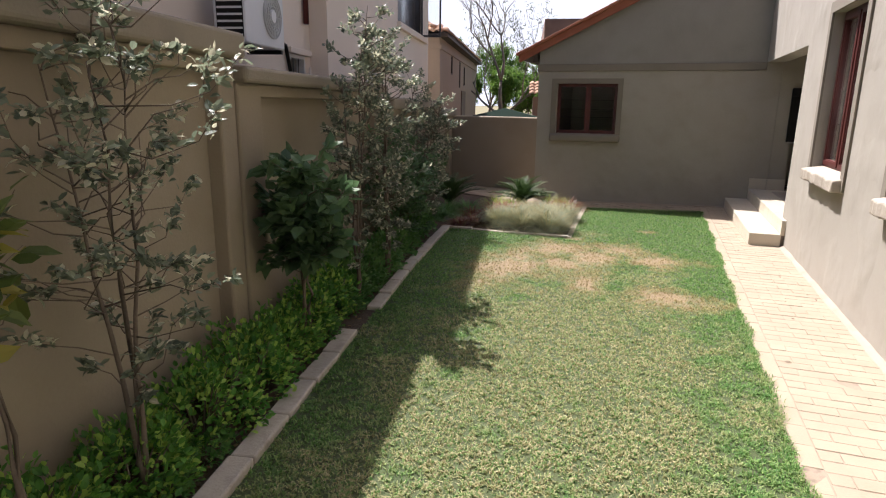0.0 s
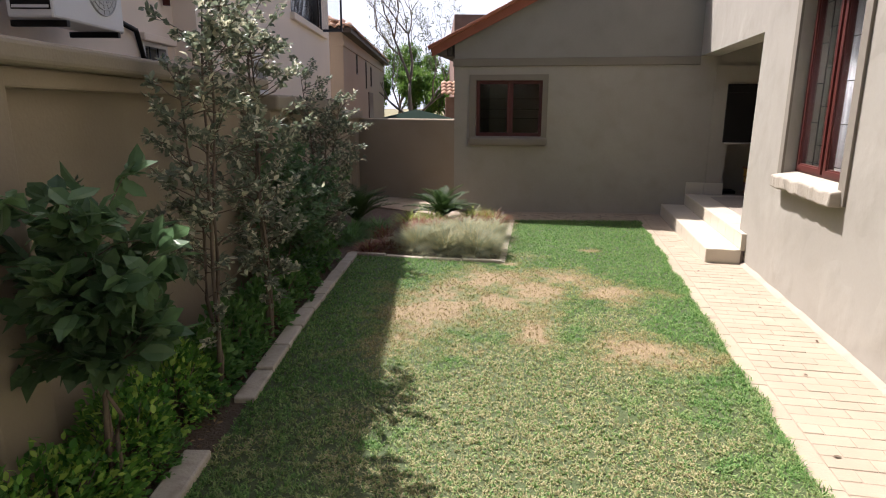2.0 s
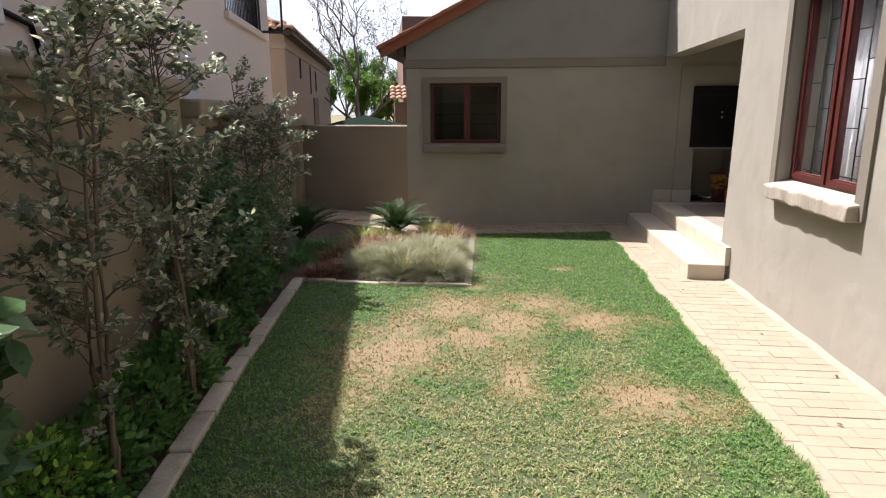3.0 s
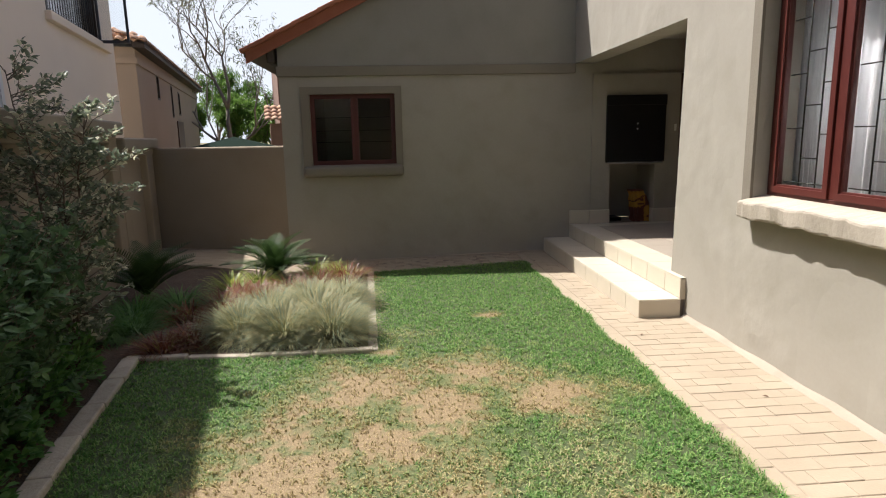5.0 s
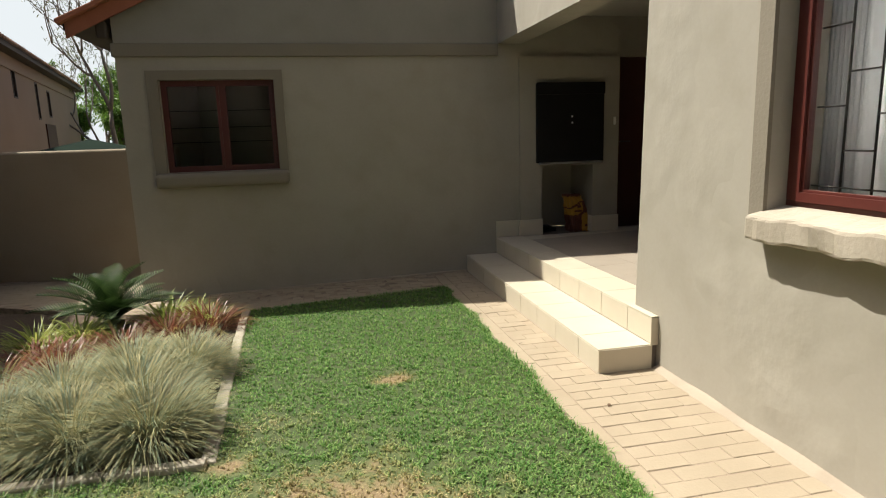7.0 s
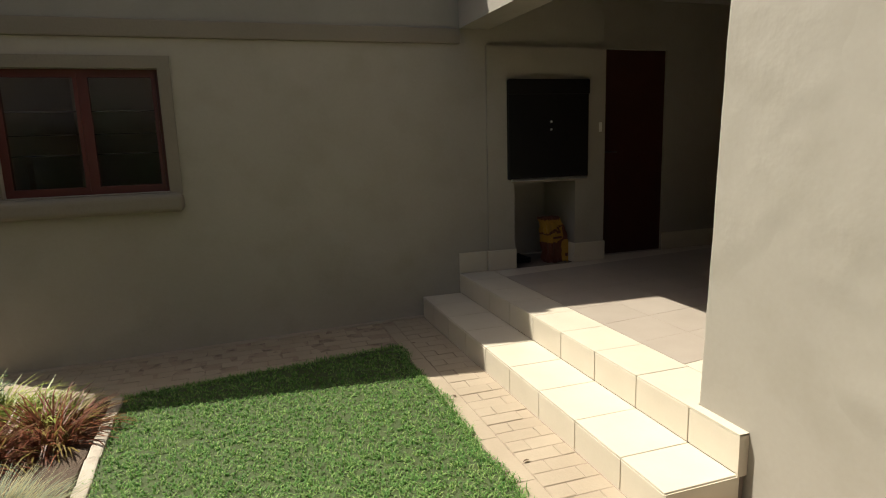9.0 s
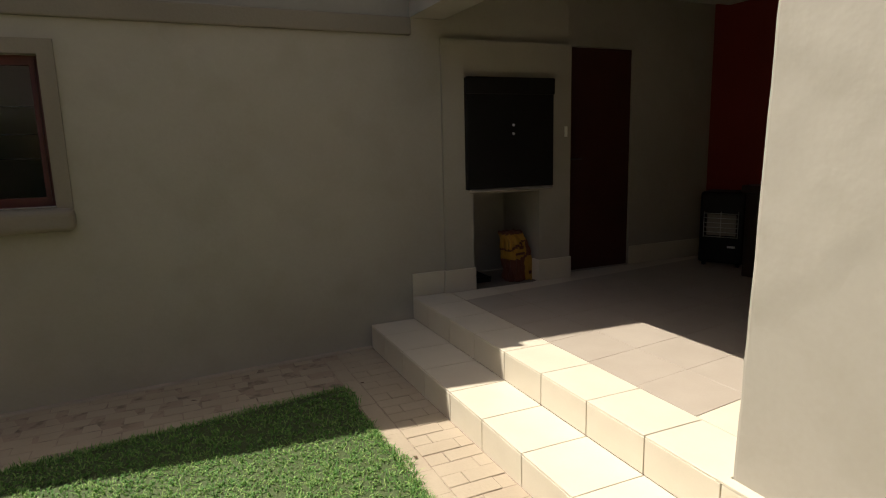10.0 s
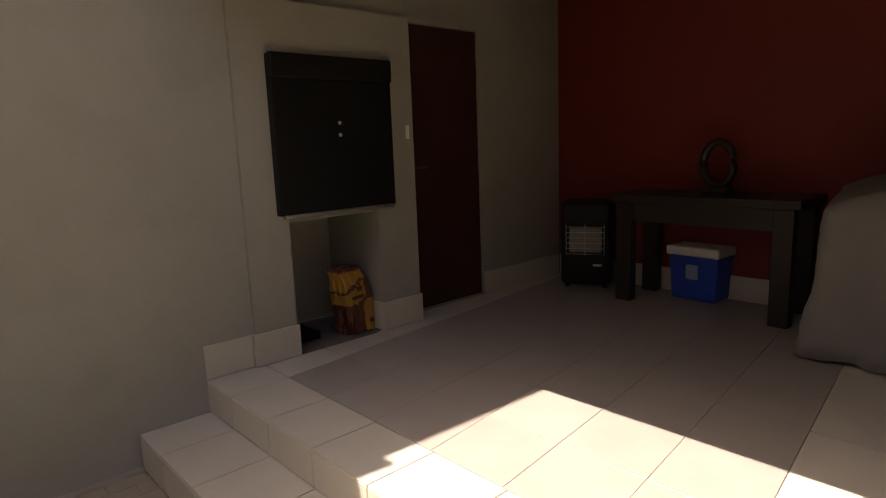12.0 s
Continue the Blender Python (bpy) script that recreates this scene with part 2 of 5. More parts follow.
def fall(bm):
    """Bend a flat mesh along the falling ground."""
    for y in (9.2, 9.8, 10.4, 10.9, 11.4):
        bmesh.ops.bisect_plane(bm, geom=bm.verts[:] + bm.edges[:] + bm.faces[:], plane_co=(0, y, 0), plane_no=(0, 1, 0))
    for x in (-0.9, 0.3, 1.5):
        bmesh.ops.bisect_plane(bm, geom=bm.verts[:] + bm.edges[:] + bm.faces[:], plane_co=(x, 0, 0), plane_no=(1, 0, 0))
    for v in bm.verts:
        v.co.z += drop(v.co.x, v.co.y)
    return bm


def sheet(name, pts, z0, z1, material, label, category):
    bm = bmesh.new()
    lo = [bm.verts.new((x, y, z0)) for x, y in pts]
    hi = [bm.verts.new((x, y, z1)) for x, y in pts]
    bm.faces.new(hi)
    bm.faces.new(lo[::-1])
    for i in range(len(pts)):
        j = (i + 1) % len(pts)
        bm.faces.new((lo[i], lo[j], hi[j], hi[i]))
    return tagged(part(name, fall(bm), material), label, category, kind="structure")


KC, KE, KF = (-2.26, 8.2), (-0.5, 8.16), (-0.62, 11.12)
LAWN = [bp(-0.80, -4), bp(-0.725, 4.0), bp(-0.655, 6.4), KC, KE, KF, (1.32, 11.29), (1.32, -4.2)]
soil = sheet("flower_bed", [bp(-1.6, -4.5), bp(-1.6, 12.9), (-1.95, 11.52), (-0.64, 11.13), (-0.64, 8.2), (-2.2, 8.2), bp(-0.60, 6.0), bp(-0.66, -4.5)], -0.155, 0.0, SOIL,
             "dark bare soil of the planting bed", "flower bed")

# bright haze low in the sky on the sunward side, far away
HAZE = bpy.data.materials.new("haze")
HAZE.use_nodes = True
HAZE.node_tree.nodes["Principled BSDF"].inputs["Base Color"].default_value = (0, 0, 0, 1)
HAZE.node_tree.nodes["Principled BSDF"].inputs["Specular IOR Level"].default_value = 0
HAZE.node_tree.nodes["Principled BSDF"].inputs["Emission Color"].default_value = (0.93, 0.96, 1.0, 1)
HAZE.node_tree.nodes["Principled BSDF"].inputs["Emission Strength"].default_value = 0.56
bm = bmesh.new()
rings = [[bm.verts.new((900 * math.sin(radians(a)), 900 * math.cos(radians(a)), z)) for a in range(-100, 61, 5)] for z in (-5, 330)]
for i in range(len(rings[0]) - 1):
    bm.faces.new((rings[0][i], rings[0][i + 1], rings[1][i + 1], rings[1][i]))
tagged(part("backdrop", bm, HAZE), "bright hazy sky above the horizon", "sky", kind="structure")

# ---- garden walls ----
def wall_run(name, s0, s1, top, label, pilasters=(), thick=0.24, face=-1.2, cope=0.15):
    """A stretch of boundary wall with a recessed panel between plain borders and an overhanging coping."""
    w = thing(name, 0, 0, 0, label, "wall", turn=math.degrees(A), kind="structure")
    cb = top - cope
    back = face - 0.06 - thick
    part("panel_wall", boxes((back, face - 0.10, s0, s1, -0.1, cb)), BOUNDARY, w)
    part("top_band", bevelled(face - 0.12, face - 0.003, s0, s1, cb - 0.085, cb, 0.012, 2), BOUNDARY, w)
    for p0, p1 in pilasters:
        part("pilaster", bevelled(face - 0.12, face, p0, p1, -0.1, cb - 0.002, 0.018, 3), BOUNDARY, w)
    part("coping", bevelled(back - 0.05, face + 0.08, s0 - 0.02, s1 + 0.02, cb, top, 0.028, 3), COPING, w)
    return w


wall_run("wall_west_1", -7.0, 3.60, 2.15, "tall beige plastered boundary wall with coping and recessed panel", [(3.40, 3.598), (-0.6, -0.2), (-4.6, -4.2)], face=-1.28)
wall_run("wall_west_2", 3.63, 7.5, 1.965, "beige plastered boundary wall, one step lower, with coping", [(3.632, 3.98), (7.15, 7.49)], face=-1.28, cope=0.105)
wall_run("wall_west_4", 7.53, 11.8, 1.82, "beige plastered boundary wall, two steps lower, with coping", [(7.532, 7.85), (11.45, 11.79)])
wall_run("wall_west_3", 11.83, 14.2, 1.64, "lowest end of the beige plastered boundary wall", [(11.832, 12.2), (13.6, 14.1)])
north = thing("wall_north", *bp(-1.35, 14.25), 0, "low beige plastered garden wall at the end of the yard", "wall", turn=-15.0, kind="structure")
part("panel_wall", bevelled(0.0, 2.75, -0.0, 0.22, -0.1, 1.49, 0.03, 3), BOUNDARY, north)

# Unseen wall added behind the camera to cut sky light on gable and porch.
south = part("south_blocker", bevelled(-6.0, WALL_X - 0.01, -7.3, -7.05, -0.2, 4.6, 0.02, 2), BOUNDARY)
tagged(south, "unseen plain beige plastered wall, added to close the yard and dim the gable", "wall", kind="structure")

# ---- house wall with window and porch opening ----
def holed(bm, fixed0, fixed1, a0, a1, z0, z1, holes, axis="x"):
    """A wall of boxes round its openings (a-range, z-range), which follow one another along the wall."""
    def put(p0, p1, q0, q1):
        if p1 - p0 > 1e-4 and q1 - q0 > 1e-4:
            if axis == "x":
                box(bm, fixed0, fixed1, p0, p1, q0, q1)
            else:
                box(bm, p0, p1, fixed0, fixed1, q0, q1)
    at = a0
    for h0, h1, b0, b1 in sorted(holes):
        put(at, h0, z0, z1)
        put(h0, h1, z0, b0)
        put(h0, h1, b1, z1)
        at = h1
    put(at, a1, z0, z1)


W1, W2 = (6.55, 7.80, 1.10, 2.73), (4.075, 5.325, 1.10, 2.73)
house = thing("wall_east", 0, 0, 0, "sunlit olive-beige plastered house wall beside the path", "wall", kind="structure")
bm = bmesh.new()
holed(bm, WALL_X, WALL_X + 0.28, -6.0, 8.5, -0.1, 6.6, [W1, W2])
bmesh.ops.remove_doubles(bm, verts=bm.verts[:], dist=0.0005)
part("plaster", bm, PLASTER, house)
part("lintel_wall", boxes((WALL_X, WALL_X + 0.28, 8.5, BACK_Y, 2.5, 6.6)), PLASTER, house)
# corner pier, its edge hand-trowelled and slightly out of plumb
bm = boxes((WALL_X, WALL_X + 0.28, 8.5, 8.99, -0.1, 2.5))
bmesh.ops.bevel(bm, geom=[e for e in bm.edges if all(v.co.y > 8.9 for v in e.verts) and abs(e.verts[0].co.z - e.verts[1].co.z) > 1], offset=0.02, segments=3, affect="EDGES", profile=0.5)
bmesh.ops.subdivide_edges(bm, edges=[e for e in bm.edges if abs(e.verts[0].co.z - e.verts[1].co.z) > 1.0], cuts=26, use_grid_fill=True)
for v in bm.verts:
    if v.co.y > 8.8:
        v.co.y -= 0.085 * max(0, v.co.z) / 2.5 + 0.014 * noise.noise(Vector((0, 0, v.co.z * 4.0))) + 0.005 * noise.noise(Vector((3, 0, v.co.z * 16.0)))
part("corner_pier", bm, PLASTER, house)
for w in (W1, W2):
    bm = bmesh.new()
    holed(bm, WALL_X - 0.022, WALL_X - 0.0, w[0] - 0.11, w[1] + 0.095, w[2] - 0.10, w[3] + 0.11, [w])
    bmesh.ops.remove_doubles(bm, verts=bm.verts[:], dist=0.0005)
    part("window_surround", bm, PLASTER_TRIM, house)


def garden_window(name, w):
    y0, y1, z0, z1 = w
    win = thing(name, WALL_X + 0.1, (y0 + y1) / 2, z0, "red-brown wooden casement window with steel bars and white curtain", "window", kind="structure")
    hy = (y1 - y0) / 2
    top = z1 - z0
    f, k = 0.05, 0.042
    for name_, d in (("frame_rail", (0, 0.075, -hy, hy, 0, f + 0.01)), ("frame_rail", (0, 0.075, -hy, hy, top - f, top)), ("frame_stile", (0, 0.075, -hy, -hy + f, f + 0.01, top - f)),
                     ("frame_stile", (0, 0.075, hy - f, hy, f + 0.01, top - f)), ("mullion", (0, 0.075, -0.026, 0.026, f + 0.01, top - f))):
        part(name_, bevelled(*d, 0.004, 1), WOOD_RED, win)
    lo = f + 0.01
    for a, b in ((-hy + f, -0.026), (0.026, hy - f)):
        sash = bmesh.new()
        for d in ((-0.014, 0.045, a, b, lo, lo + k), (-0.014, 0.045, a, b, top - f - k, top - f), (-0.014, 0.045, a, a + k, lo + k, top - f - k), (-0.014, 0.045, b - k, b, lo + k, top - f - k)):
            box(sash, *d)
        # glazing bead, set back a little
        for d in ((0.0, 0.03, a + k, b - k, lo + k, lo + k + 0.012), (0.0, 0.03, a + k, a + k + 0.012, lo + k + 0.012, top - f - k), (0.0, 0.03, b - k - 0.012, b - k, lo + k + 0.012, top - f - k)):
            box(sash, *d)
        sh = part("sash", sash, WOOD_RED, win)
        pane(0.015, 0.019, a + k, b - k, lo + k, top - f - k, sh)
        # bars: three fields, their cross rods staggered
        g0, gw = a + k, (b - a - 2 * k) / 3
        z_lo, z_hi = lo + k + 0.03, top - f - k - 0.03
        for i in (1, 2):
            bar = bmesh.new()
            tube(bar, [(0.055, g0 + gw * i, z_lo - 0.02), (0.055, g0 + gw * i, z_hi + 0.02)], [0.0055, 0.0055], 6)
            part("burglar_bar", bar, BLACK_STEEL, win)
        for i, (start, step) in enumerate(((0.31, 0.31), (0.16, 0.33), (0.35, 0.34))):
            for z in [z_lo] + [z_lo + start + step * q for q in range(5) if z_lo + start + step * q < z_hi]:
                bar = bmesh.new()
                tube(bar, [(0.055, g0 + gw * i, z), (0.055, g0 + gw * (i + 1), z)], [0.0045, 0.0045], 6)
                part("cross_rod", bar, BLACK_STEEL, win)
    sill = bevelled(-0.2, 0.02, -hy - 0.07, hy + 0.03, -0.115, 0.0, 0.016, 2)
    bmesh.ops.subdivide_edges(sill, edges=[e for e in sill.edges if e.calc_length() > 0.3], cuts=30, use_grid_fill=True)
    for v in sill.verts:
        rise = 0.038 * (v.co.x + 0.2) / 0.22 if v.co.z > -0.03 else 0
        if v.co.x < -0.1 or v.co.z < -0.05:
            v.co += Vector(noise.noise_vector(v.co * 7.0)) * 0.016 + Vector(noise.noise_vector(v.co * 28.0)) * 0.006
        v.co.z += rise
    part("window_sill", sill, SILL, win, "rough-edged plastered sill")
    return win


def curtain(x, y0, y1, z0, z1):
    bm = bmesh.new()
    n = 70
    rows = []
    for z in (z0, (z0 + z1) / 2, z1):
        rows.append([bm.verts.new((x + 0.028 * math.sin(i * 0.95 + 0.5 * math.sin(i * 0.31)) + 0.008 * math.sin(z * 3 + i), y0 + (y1 - y0) * i / n, z)) for i in range(n + 1)])
    for r0, r1 in zip(rows, rows[1:]):
        for i in range(n):
            bm.faces.new((r0[i], r0[i + 1], r1[i + 1], r1[i])).smooth = True
    ob = part("curtain", bm, CURTAIN)
    mod = ob.modifiers.new("thickness", "SOLIDIFY")
    mod.thickness = 0.003
    return tagged(ob, "pleated white curtain hanging inside the window", "curtain", "window curtains")


for nm, w in (("window_1", W1), ("window_2", W2)):
    garden_window(nm, w)
    curtain(WALL_X + 0.33, w[0] - 0.12, w[0] + 1.08, w[2] - 0.3, w[3] + 0.1)
    curtain(WALL_X + 0.36, w[1] - 0.16, w[1] + 0.12, w[2] - 0.3, w[3] + 0.1)

# room behind the windows
inner = thing("inner_wall", 0, 0, 0, "plain walls of the room behind the windows", "wall", kind="structure")
part("plaster", boxes((5.0, 5.2, -6.0, 6.6, -0.1, 3.0), (WALL_X + 0.28, 5.2, -6.2, -6.0, -0.1, 3.0)), CEILING, inner)
part("room_floor", boxes((WALL_X + 0.28, 5.2, -6.0, 8.5, -0.1, 0.30)), TILE_FIELD, inner)
part("room_ceiling", boxes((WALL_X + 0.28, 5.9, -6.2, BACK_Y + 0.3, 2.84, 3.0)), CEILING, inner)

closing = thing("wall_house_rear", 0, 0, 0, "plain outer walls that close the house behind", "wall", kind="structure")
part("plaster", boxes((9.0, 9.25, -6.0, 16.0, -0.1, 6.6), (WALL_X + 0.28, 9.0, -6.25, -6.0, -0.1, 6.6), (WALL_X + 0.28, 9.25, 16.0, 16.25, 3.6, 6.6), (WALL_X, WALL_X + 0.28, BACK_Y, 16.25, 3.6, 6.6)), PLASTER, closing)
hr = thing("roof_house", 0, 0, 0, "terracotta tiled hip roof of the house", "roof", kind="structure")
bm = bmesh.new()
v = [bm.verts.new(p) for p in ((1.85, -6.6, 6.6), (9.6, -6.6, 6.6), (9.6, 16.6, 6.6), (1.85, 16.6, 6.6), (5.7, -2.7, 8.4), (5.7, 12.7, 8.4))]
for q in ((0, 1, 4), (1, 2, 5, 4), (2, 3, 5), (3, 0, 4, 5), (3, 2, 1, 0)):
    bm.faces.new([v[i] for i in q])
part("roof_tiles", bm, ROOF_TILE, hr)

# ---- porch room ----
DOOR_Y, RED_X, PORCH_S = 12.16, 5.47, 8.5
porch = thing("wall_porch", 0, 0, 0, "olive-beige plastered walls of the covered porch", "wall", kind="structure")
bm = bmesh.new()
holed(bm, DOOR_Y, DOOR_Y + 0.25, 3.63, RED_X, -0.1, 2.84, [(3.67, 4.46, FLOOR, 2.38)], axis="y")
part("door_wall", bm, PLASTER, porch)
part("end_wall", boxes((WALL_X + 0.28, RED_X + 0.2, 7.9, 8.1, -0.1, 2.84)), PLASTER, porch)
red = part("wall_red", boxes((RED_X, RED_X + 0.2, 8.1, DOOR_Y + 0.25, -0.1, 2.84)), RED_WALL)
tagged(red, "deep red painted porch wall", "wall", kind="structure")

# chimney breast with fire place
brk = thing("braai_chimney", 3.02, 11.98, FLOOR, "plastered chimney breast with black steel fire door and wood niche", "fireplace", kind="structure")
CX0, CX1, OX0, OX1, OZ = -0.61, 0.61, -0.35, 0.29, 0.80
part("chimney_pier", boxes((CX0, OX0, 0.0, 0.12, 0, 2.02)), PLASTER, brk)
part("chimney_pier", boxes((OX1, CX1, 0.0, 0.12, 0, 2.02)), PLASTER, brk)
part("chimney_breast", boxes((OX0, OX1, 0.0, 0.12, OZ, 2.02)), PLASTER, brk)
for d in ((OX0 - 0.05, OX0, 0.12, 0.62, 0, OZ), (OX1, OX1 + 0.05, 0.12, 0.62, 0, OZ), (OX0 - 0.05, OX1 + 0.05, 0.62, 0.67, 0, OZ + 0.05), (OX0 - 0.05, OX1 + 0.05, 0.12, 0.62, OZ, OZ + 0.05)):
    part("niche_wall", boxes(d), PLASTER, brk)
part("flue_front", boxes((CX0, CX1, 0.05, 0.12, 2.02, 2.5)), PLASTER, brk)
# Unseen block added behind the breast to keep sun from leaking into the porch.
part("leak_block", boxes((CX0 - 0.24, CX1, 0.122, 0.9, 0.9, 2.66)), PLASTER, brk)
fd = part("fire_door", bevelled(-0.42, 0.40, -0.05, 0.004, 0.84, 1.73, 0.008, 2), BLACK_STEEL, brk, "black steel roll-up fire door")
part("top_lip", bevelled(-0.425, 0.405, -0.065, -0.03, 1.60, 1.735, 0.012, 2), BLACK_STEEL, fd)
part("lower_rail", bevelled(-0.40, 0.38, -0.062, -0.03, 0.822, 0.845, 0.006, 2), STEEL, fd, "thin bright steel edge")
for z in (1.285, 1.355):
    bm = bmesh.new()
    bmesh.ops.create_uvsphere(bm, u_segments=10, v_segments=6, radius=0.011, matrix=Matrix.Translation((0.0, -0.06, z)))
    part("knob", bm, STEEL, fd, "small bright steel knob")
for a, b in ((CX0, OX0), (OX1, CX1)):
    part("skirting_tile", bevelled(a - 0.012, b + 0.012, -0.014, 0.5 if b == OX0 else 0.1, 0.002, 0.19, 0.003, 1), TILE_CREAM, brk)
part("skirting_tile", bevelled(-0.90, CX0 - 0.016, 0.014, 0.028, 0.002, 0.19, 0.003, 1), TILE_CREAM, brk)
part("switch", bevelled(0.54, 0.57, -0.012, 0.0, 1.25, 1.34, 0.004, 2), WHITE_PLASTIC, brk, "white light switch")

door = thing("door_1", 4.065, DOOR_Y + 0.02, FLOOR, "closed dark red-brown wooden door, plain leaf", "door", kind="structure")
part("leaf", bevelled(-0.392, 0.392, 0, 0.04, 0.005, 2.035, 0.006, 2), WOOD_DOOR, door)
hd = bmesh.new()
tube(hd, [(-0.31, -0.002, 1.05), (-0.31, -0.05, 1.05), (-0.20, -0.055, 1.05)], [0.009, 0.009, 0.008], 8)
part("door_handle", hd, BLACK_BAR, door)
for x0, x1 in ((4.465, RED_X),):
    part("skirting_tile", bevelled(x0, x1 - 0.02, DOOR_Y - 0.014, DOOR_Y, FLOOR, FLOOR + 0.18, 0.003, 1), TILE_CREAM, porch)
part("skirting_tile", bevelled(RED_X - 0.014, RED_X, 8.1, DOOR_Y - 0.016, FLOOR, FLOOR + 0.18, 0.003, 1), TILE_CREAM, porch)

# ---- rear wing with gable ----
gable = thing("wall_gable", 0, 0, 0, "shaded olive-beige gable wall of the rear wing", "wall", kind="structure")
GW = (-1.36, -0.25, 1.23, 2.15)
GX0, PITCH = -1.73, 0.487
bm = bmesh.new()
holed(bm, BACK_Y, BACK_Y + 0.25, GX0, WALL_X + 0.27, -0.1, 2.498, [GW], axis="y")
part("lower_wall", bm, PLASTER, gable)
bm = bmesh.new()
RIDGE, SLACK = 0.45, 0.17
RZ = 2.60 + (RIDGE + 2.12) * PITCH
prof = [(GX0, 2.5), (WALL_X, 2.5), (WALL_X, RZ + (WALL_X - RIDGE) * SLACK), (RIDGE, RZ), (GX0, 2.60 + (GX0 + 2.12) * PITCH)]
fr, bk = ([bm.verts.new((x, y, z)) for x, z in prof] for y in (BACK_Y + 0.0, BACK_Y + 0.25))
bm.faces.new(fr)
bm.faces.new(bk[::-1])
for i in range(5):
    j = (i + 1) % 5
    bm.faces.new((fr[i], bk[i], bk[j], fr[j]))
part("gable_top", bm, GABLE_SHADED, gable)
part("side_wall", boxes((GX0, GX0 + 0.25, BACK_Y + 0.25, 19.0, -0.1, 2.55)), PLASTER, gable)
part("band", bevelled(GX0 - 0.025, WALL_X, BACK_Y - 0.03, BACK_Y + 0.1, 2.37, 2.50, 0.012, 2), PLASTER_TRIM, gable)
bm = bmesh.new()
holed(bm, BACK_Y - 0.03, BACK_Y, GW[0] - 0.11, GW[1] + 0.09, GW[2] - 0.02, GW[3] + 0.09, [GW], axis="y")
bmesh.ops.remove_doubles(bm, verts=bm.verts[:], dist=0.0005)
part("window_surround", bm, PLASTER_TRIM, gable)

win = thing("window_3", (GW[0] + GW[1]) / 2, BACK_Y + 0.07, GW[2], "shaded red-brown wooden window with dark glass", "window", kind="structure")
hx, top, f = (GW[1] - GW[0]) / 2, GW[3] - GW[2], 0.03
part("window_frame", boxes((-hx, hx, 0, 0.07, 0, f), (-hx, hx, 0, 0.07, top - f, top), (-hx, -hx + f, 0, 0.07, f, top - f), (hx - f, hx, 0, 0.07, f, top - f), (0.0, 0.04, 0, 0.07, f, top - f)), WOOD_RED, win)
for a, b in ((-hx + f, 0.0), (0.04, hx - f)):
    k = 0.028
    sh = part("sash", boxes((a, b, -0.01, 0.04, f, f + k), (a, b, -0.01, 0.04, top - f - k, top - f), (a, a + k, -0.01, 0.04, f + k, top - f - k), (b - k, b, -0.01, 0.04, f + k, top - f - k)), WOOD_RED, win)
    pane(a + k, b - k, 0.012, 0.016, f + k, top - f - k, sh)
bars = bmesh.new()
for z in (0.30, 0.45, 0.62):
    tube(bars, [(-hx + f, 0.06, z), (hx - f, 0.06, z)], [0.005, 0.005], 6)
part("burglar_bars", bars, BLACK_BAR, win)
part("window_sill", bevelled(-hx - 0.115, hx + 0.095, -0.17, 0.02, -0.155, -0.01, 0.045, 4), PLASTER_TRIM, win)
back_room = part("inner_wall", boxes((GX0 + 0.25, WALL_X, 15.0, 15.1, -0.1, 2.5), (WALL_X, WALL_X + 0.1, BACK_Y + 0.7, 15.1, -0.1, 2.5), (GX0 + 0.25, WALL_X, BACK_Y + 0.25, 15.0, 2.45, 2.5), (GX0 + 0.25, WALL_X, BACK_Y + 0.25, 15.0, -0.1, 0.3)), CEILING)
tagged(back_room, "plain room behind the gable window", "wall", kind="structure")

roof = thing("roof", 0, 0, 0, "terracotta tiled gable roof with brown fascia", "roof", kind="structure")


def slope(name, x0, x1, y0, y1, z0, rise, thick, material, parent):
    bm = bmesh.new()
    v = [bm.verts.new((x, y, z0 + (x - x0) * rise + dz)) for dz in (0, thick) for y in (y0, y1) for x in (x0, x1)]
    for q in ((0, 2, 3, 1), (4, 5, 7, 6), (0, 1, 5, 4), (2, 6, 7, 3), (0, 4, 6, 2), (1, 3, 7, 5)):
        bm.faces.new([v[i] for i in q])
    return part(name, bm, material, parent)


EX, EZ, VY = -2.12, 2.60, 11.90
slope("roof_deck", EX, RIDGE, VY + 0.02, 19.0, EZ, PITCH, 0.06, FASCIA, roof)
slope("roof_deck", RIDGE, WALL_X, VY + 0.02, 19.0, RZ, SLACK, 0.06, FASCIA, roof)
slope("barge_board", EX + 0.02, RIDGE, VY + 0.0, VY + 0.03, EZ - 0.07, PITCH, 0.14, ROOF_TILE, roof)
slope("barge_board", RIDGE, WALL_X, VY + 0.0, VY + 0.03, RZ - 0.07, SLACK, 0.14, ROOF_TILE, roof)
part("gutter", bevelled(EX + 0.26, EX + 0.36, VY + 0.06, 19.0, EZ - 0.06, EZ + 0.10, 0.02, 2), FASCIA, roof)
me = mesh_of("verge_tile", bevelled(0, 0.40, -0.06, 0.16, 0, 0.05, 0.012, 2), ROOF_TILE)
n_v = int((RIDGE - EX) / 0.33) + 1
for i in range(n_v):
    x = EX - 0.03 + i * 0.33
    piece("verge_tile", me, roof, pose(x, VY, EZ + 0.055 + (x - EX) * PITCH + 0.008, 0, -math.degrees(math.atan(PITCH)) + 1.0, 0))

# ---- kerb of the bed ----
kerb = thing("kerb", 0, 0, 0, "weathered pale stone edging round the planting bed", "kerb", kind="structure")


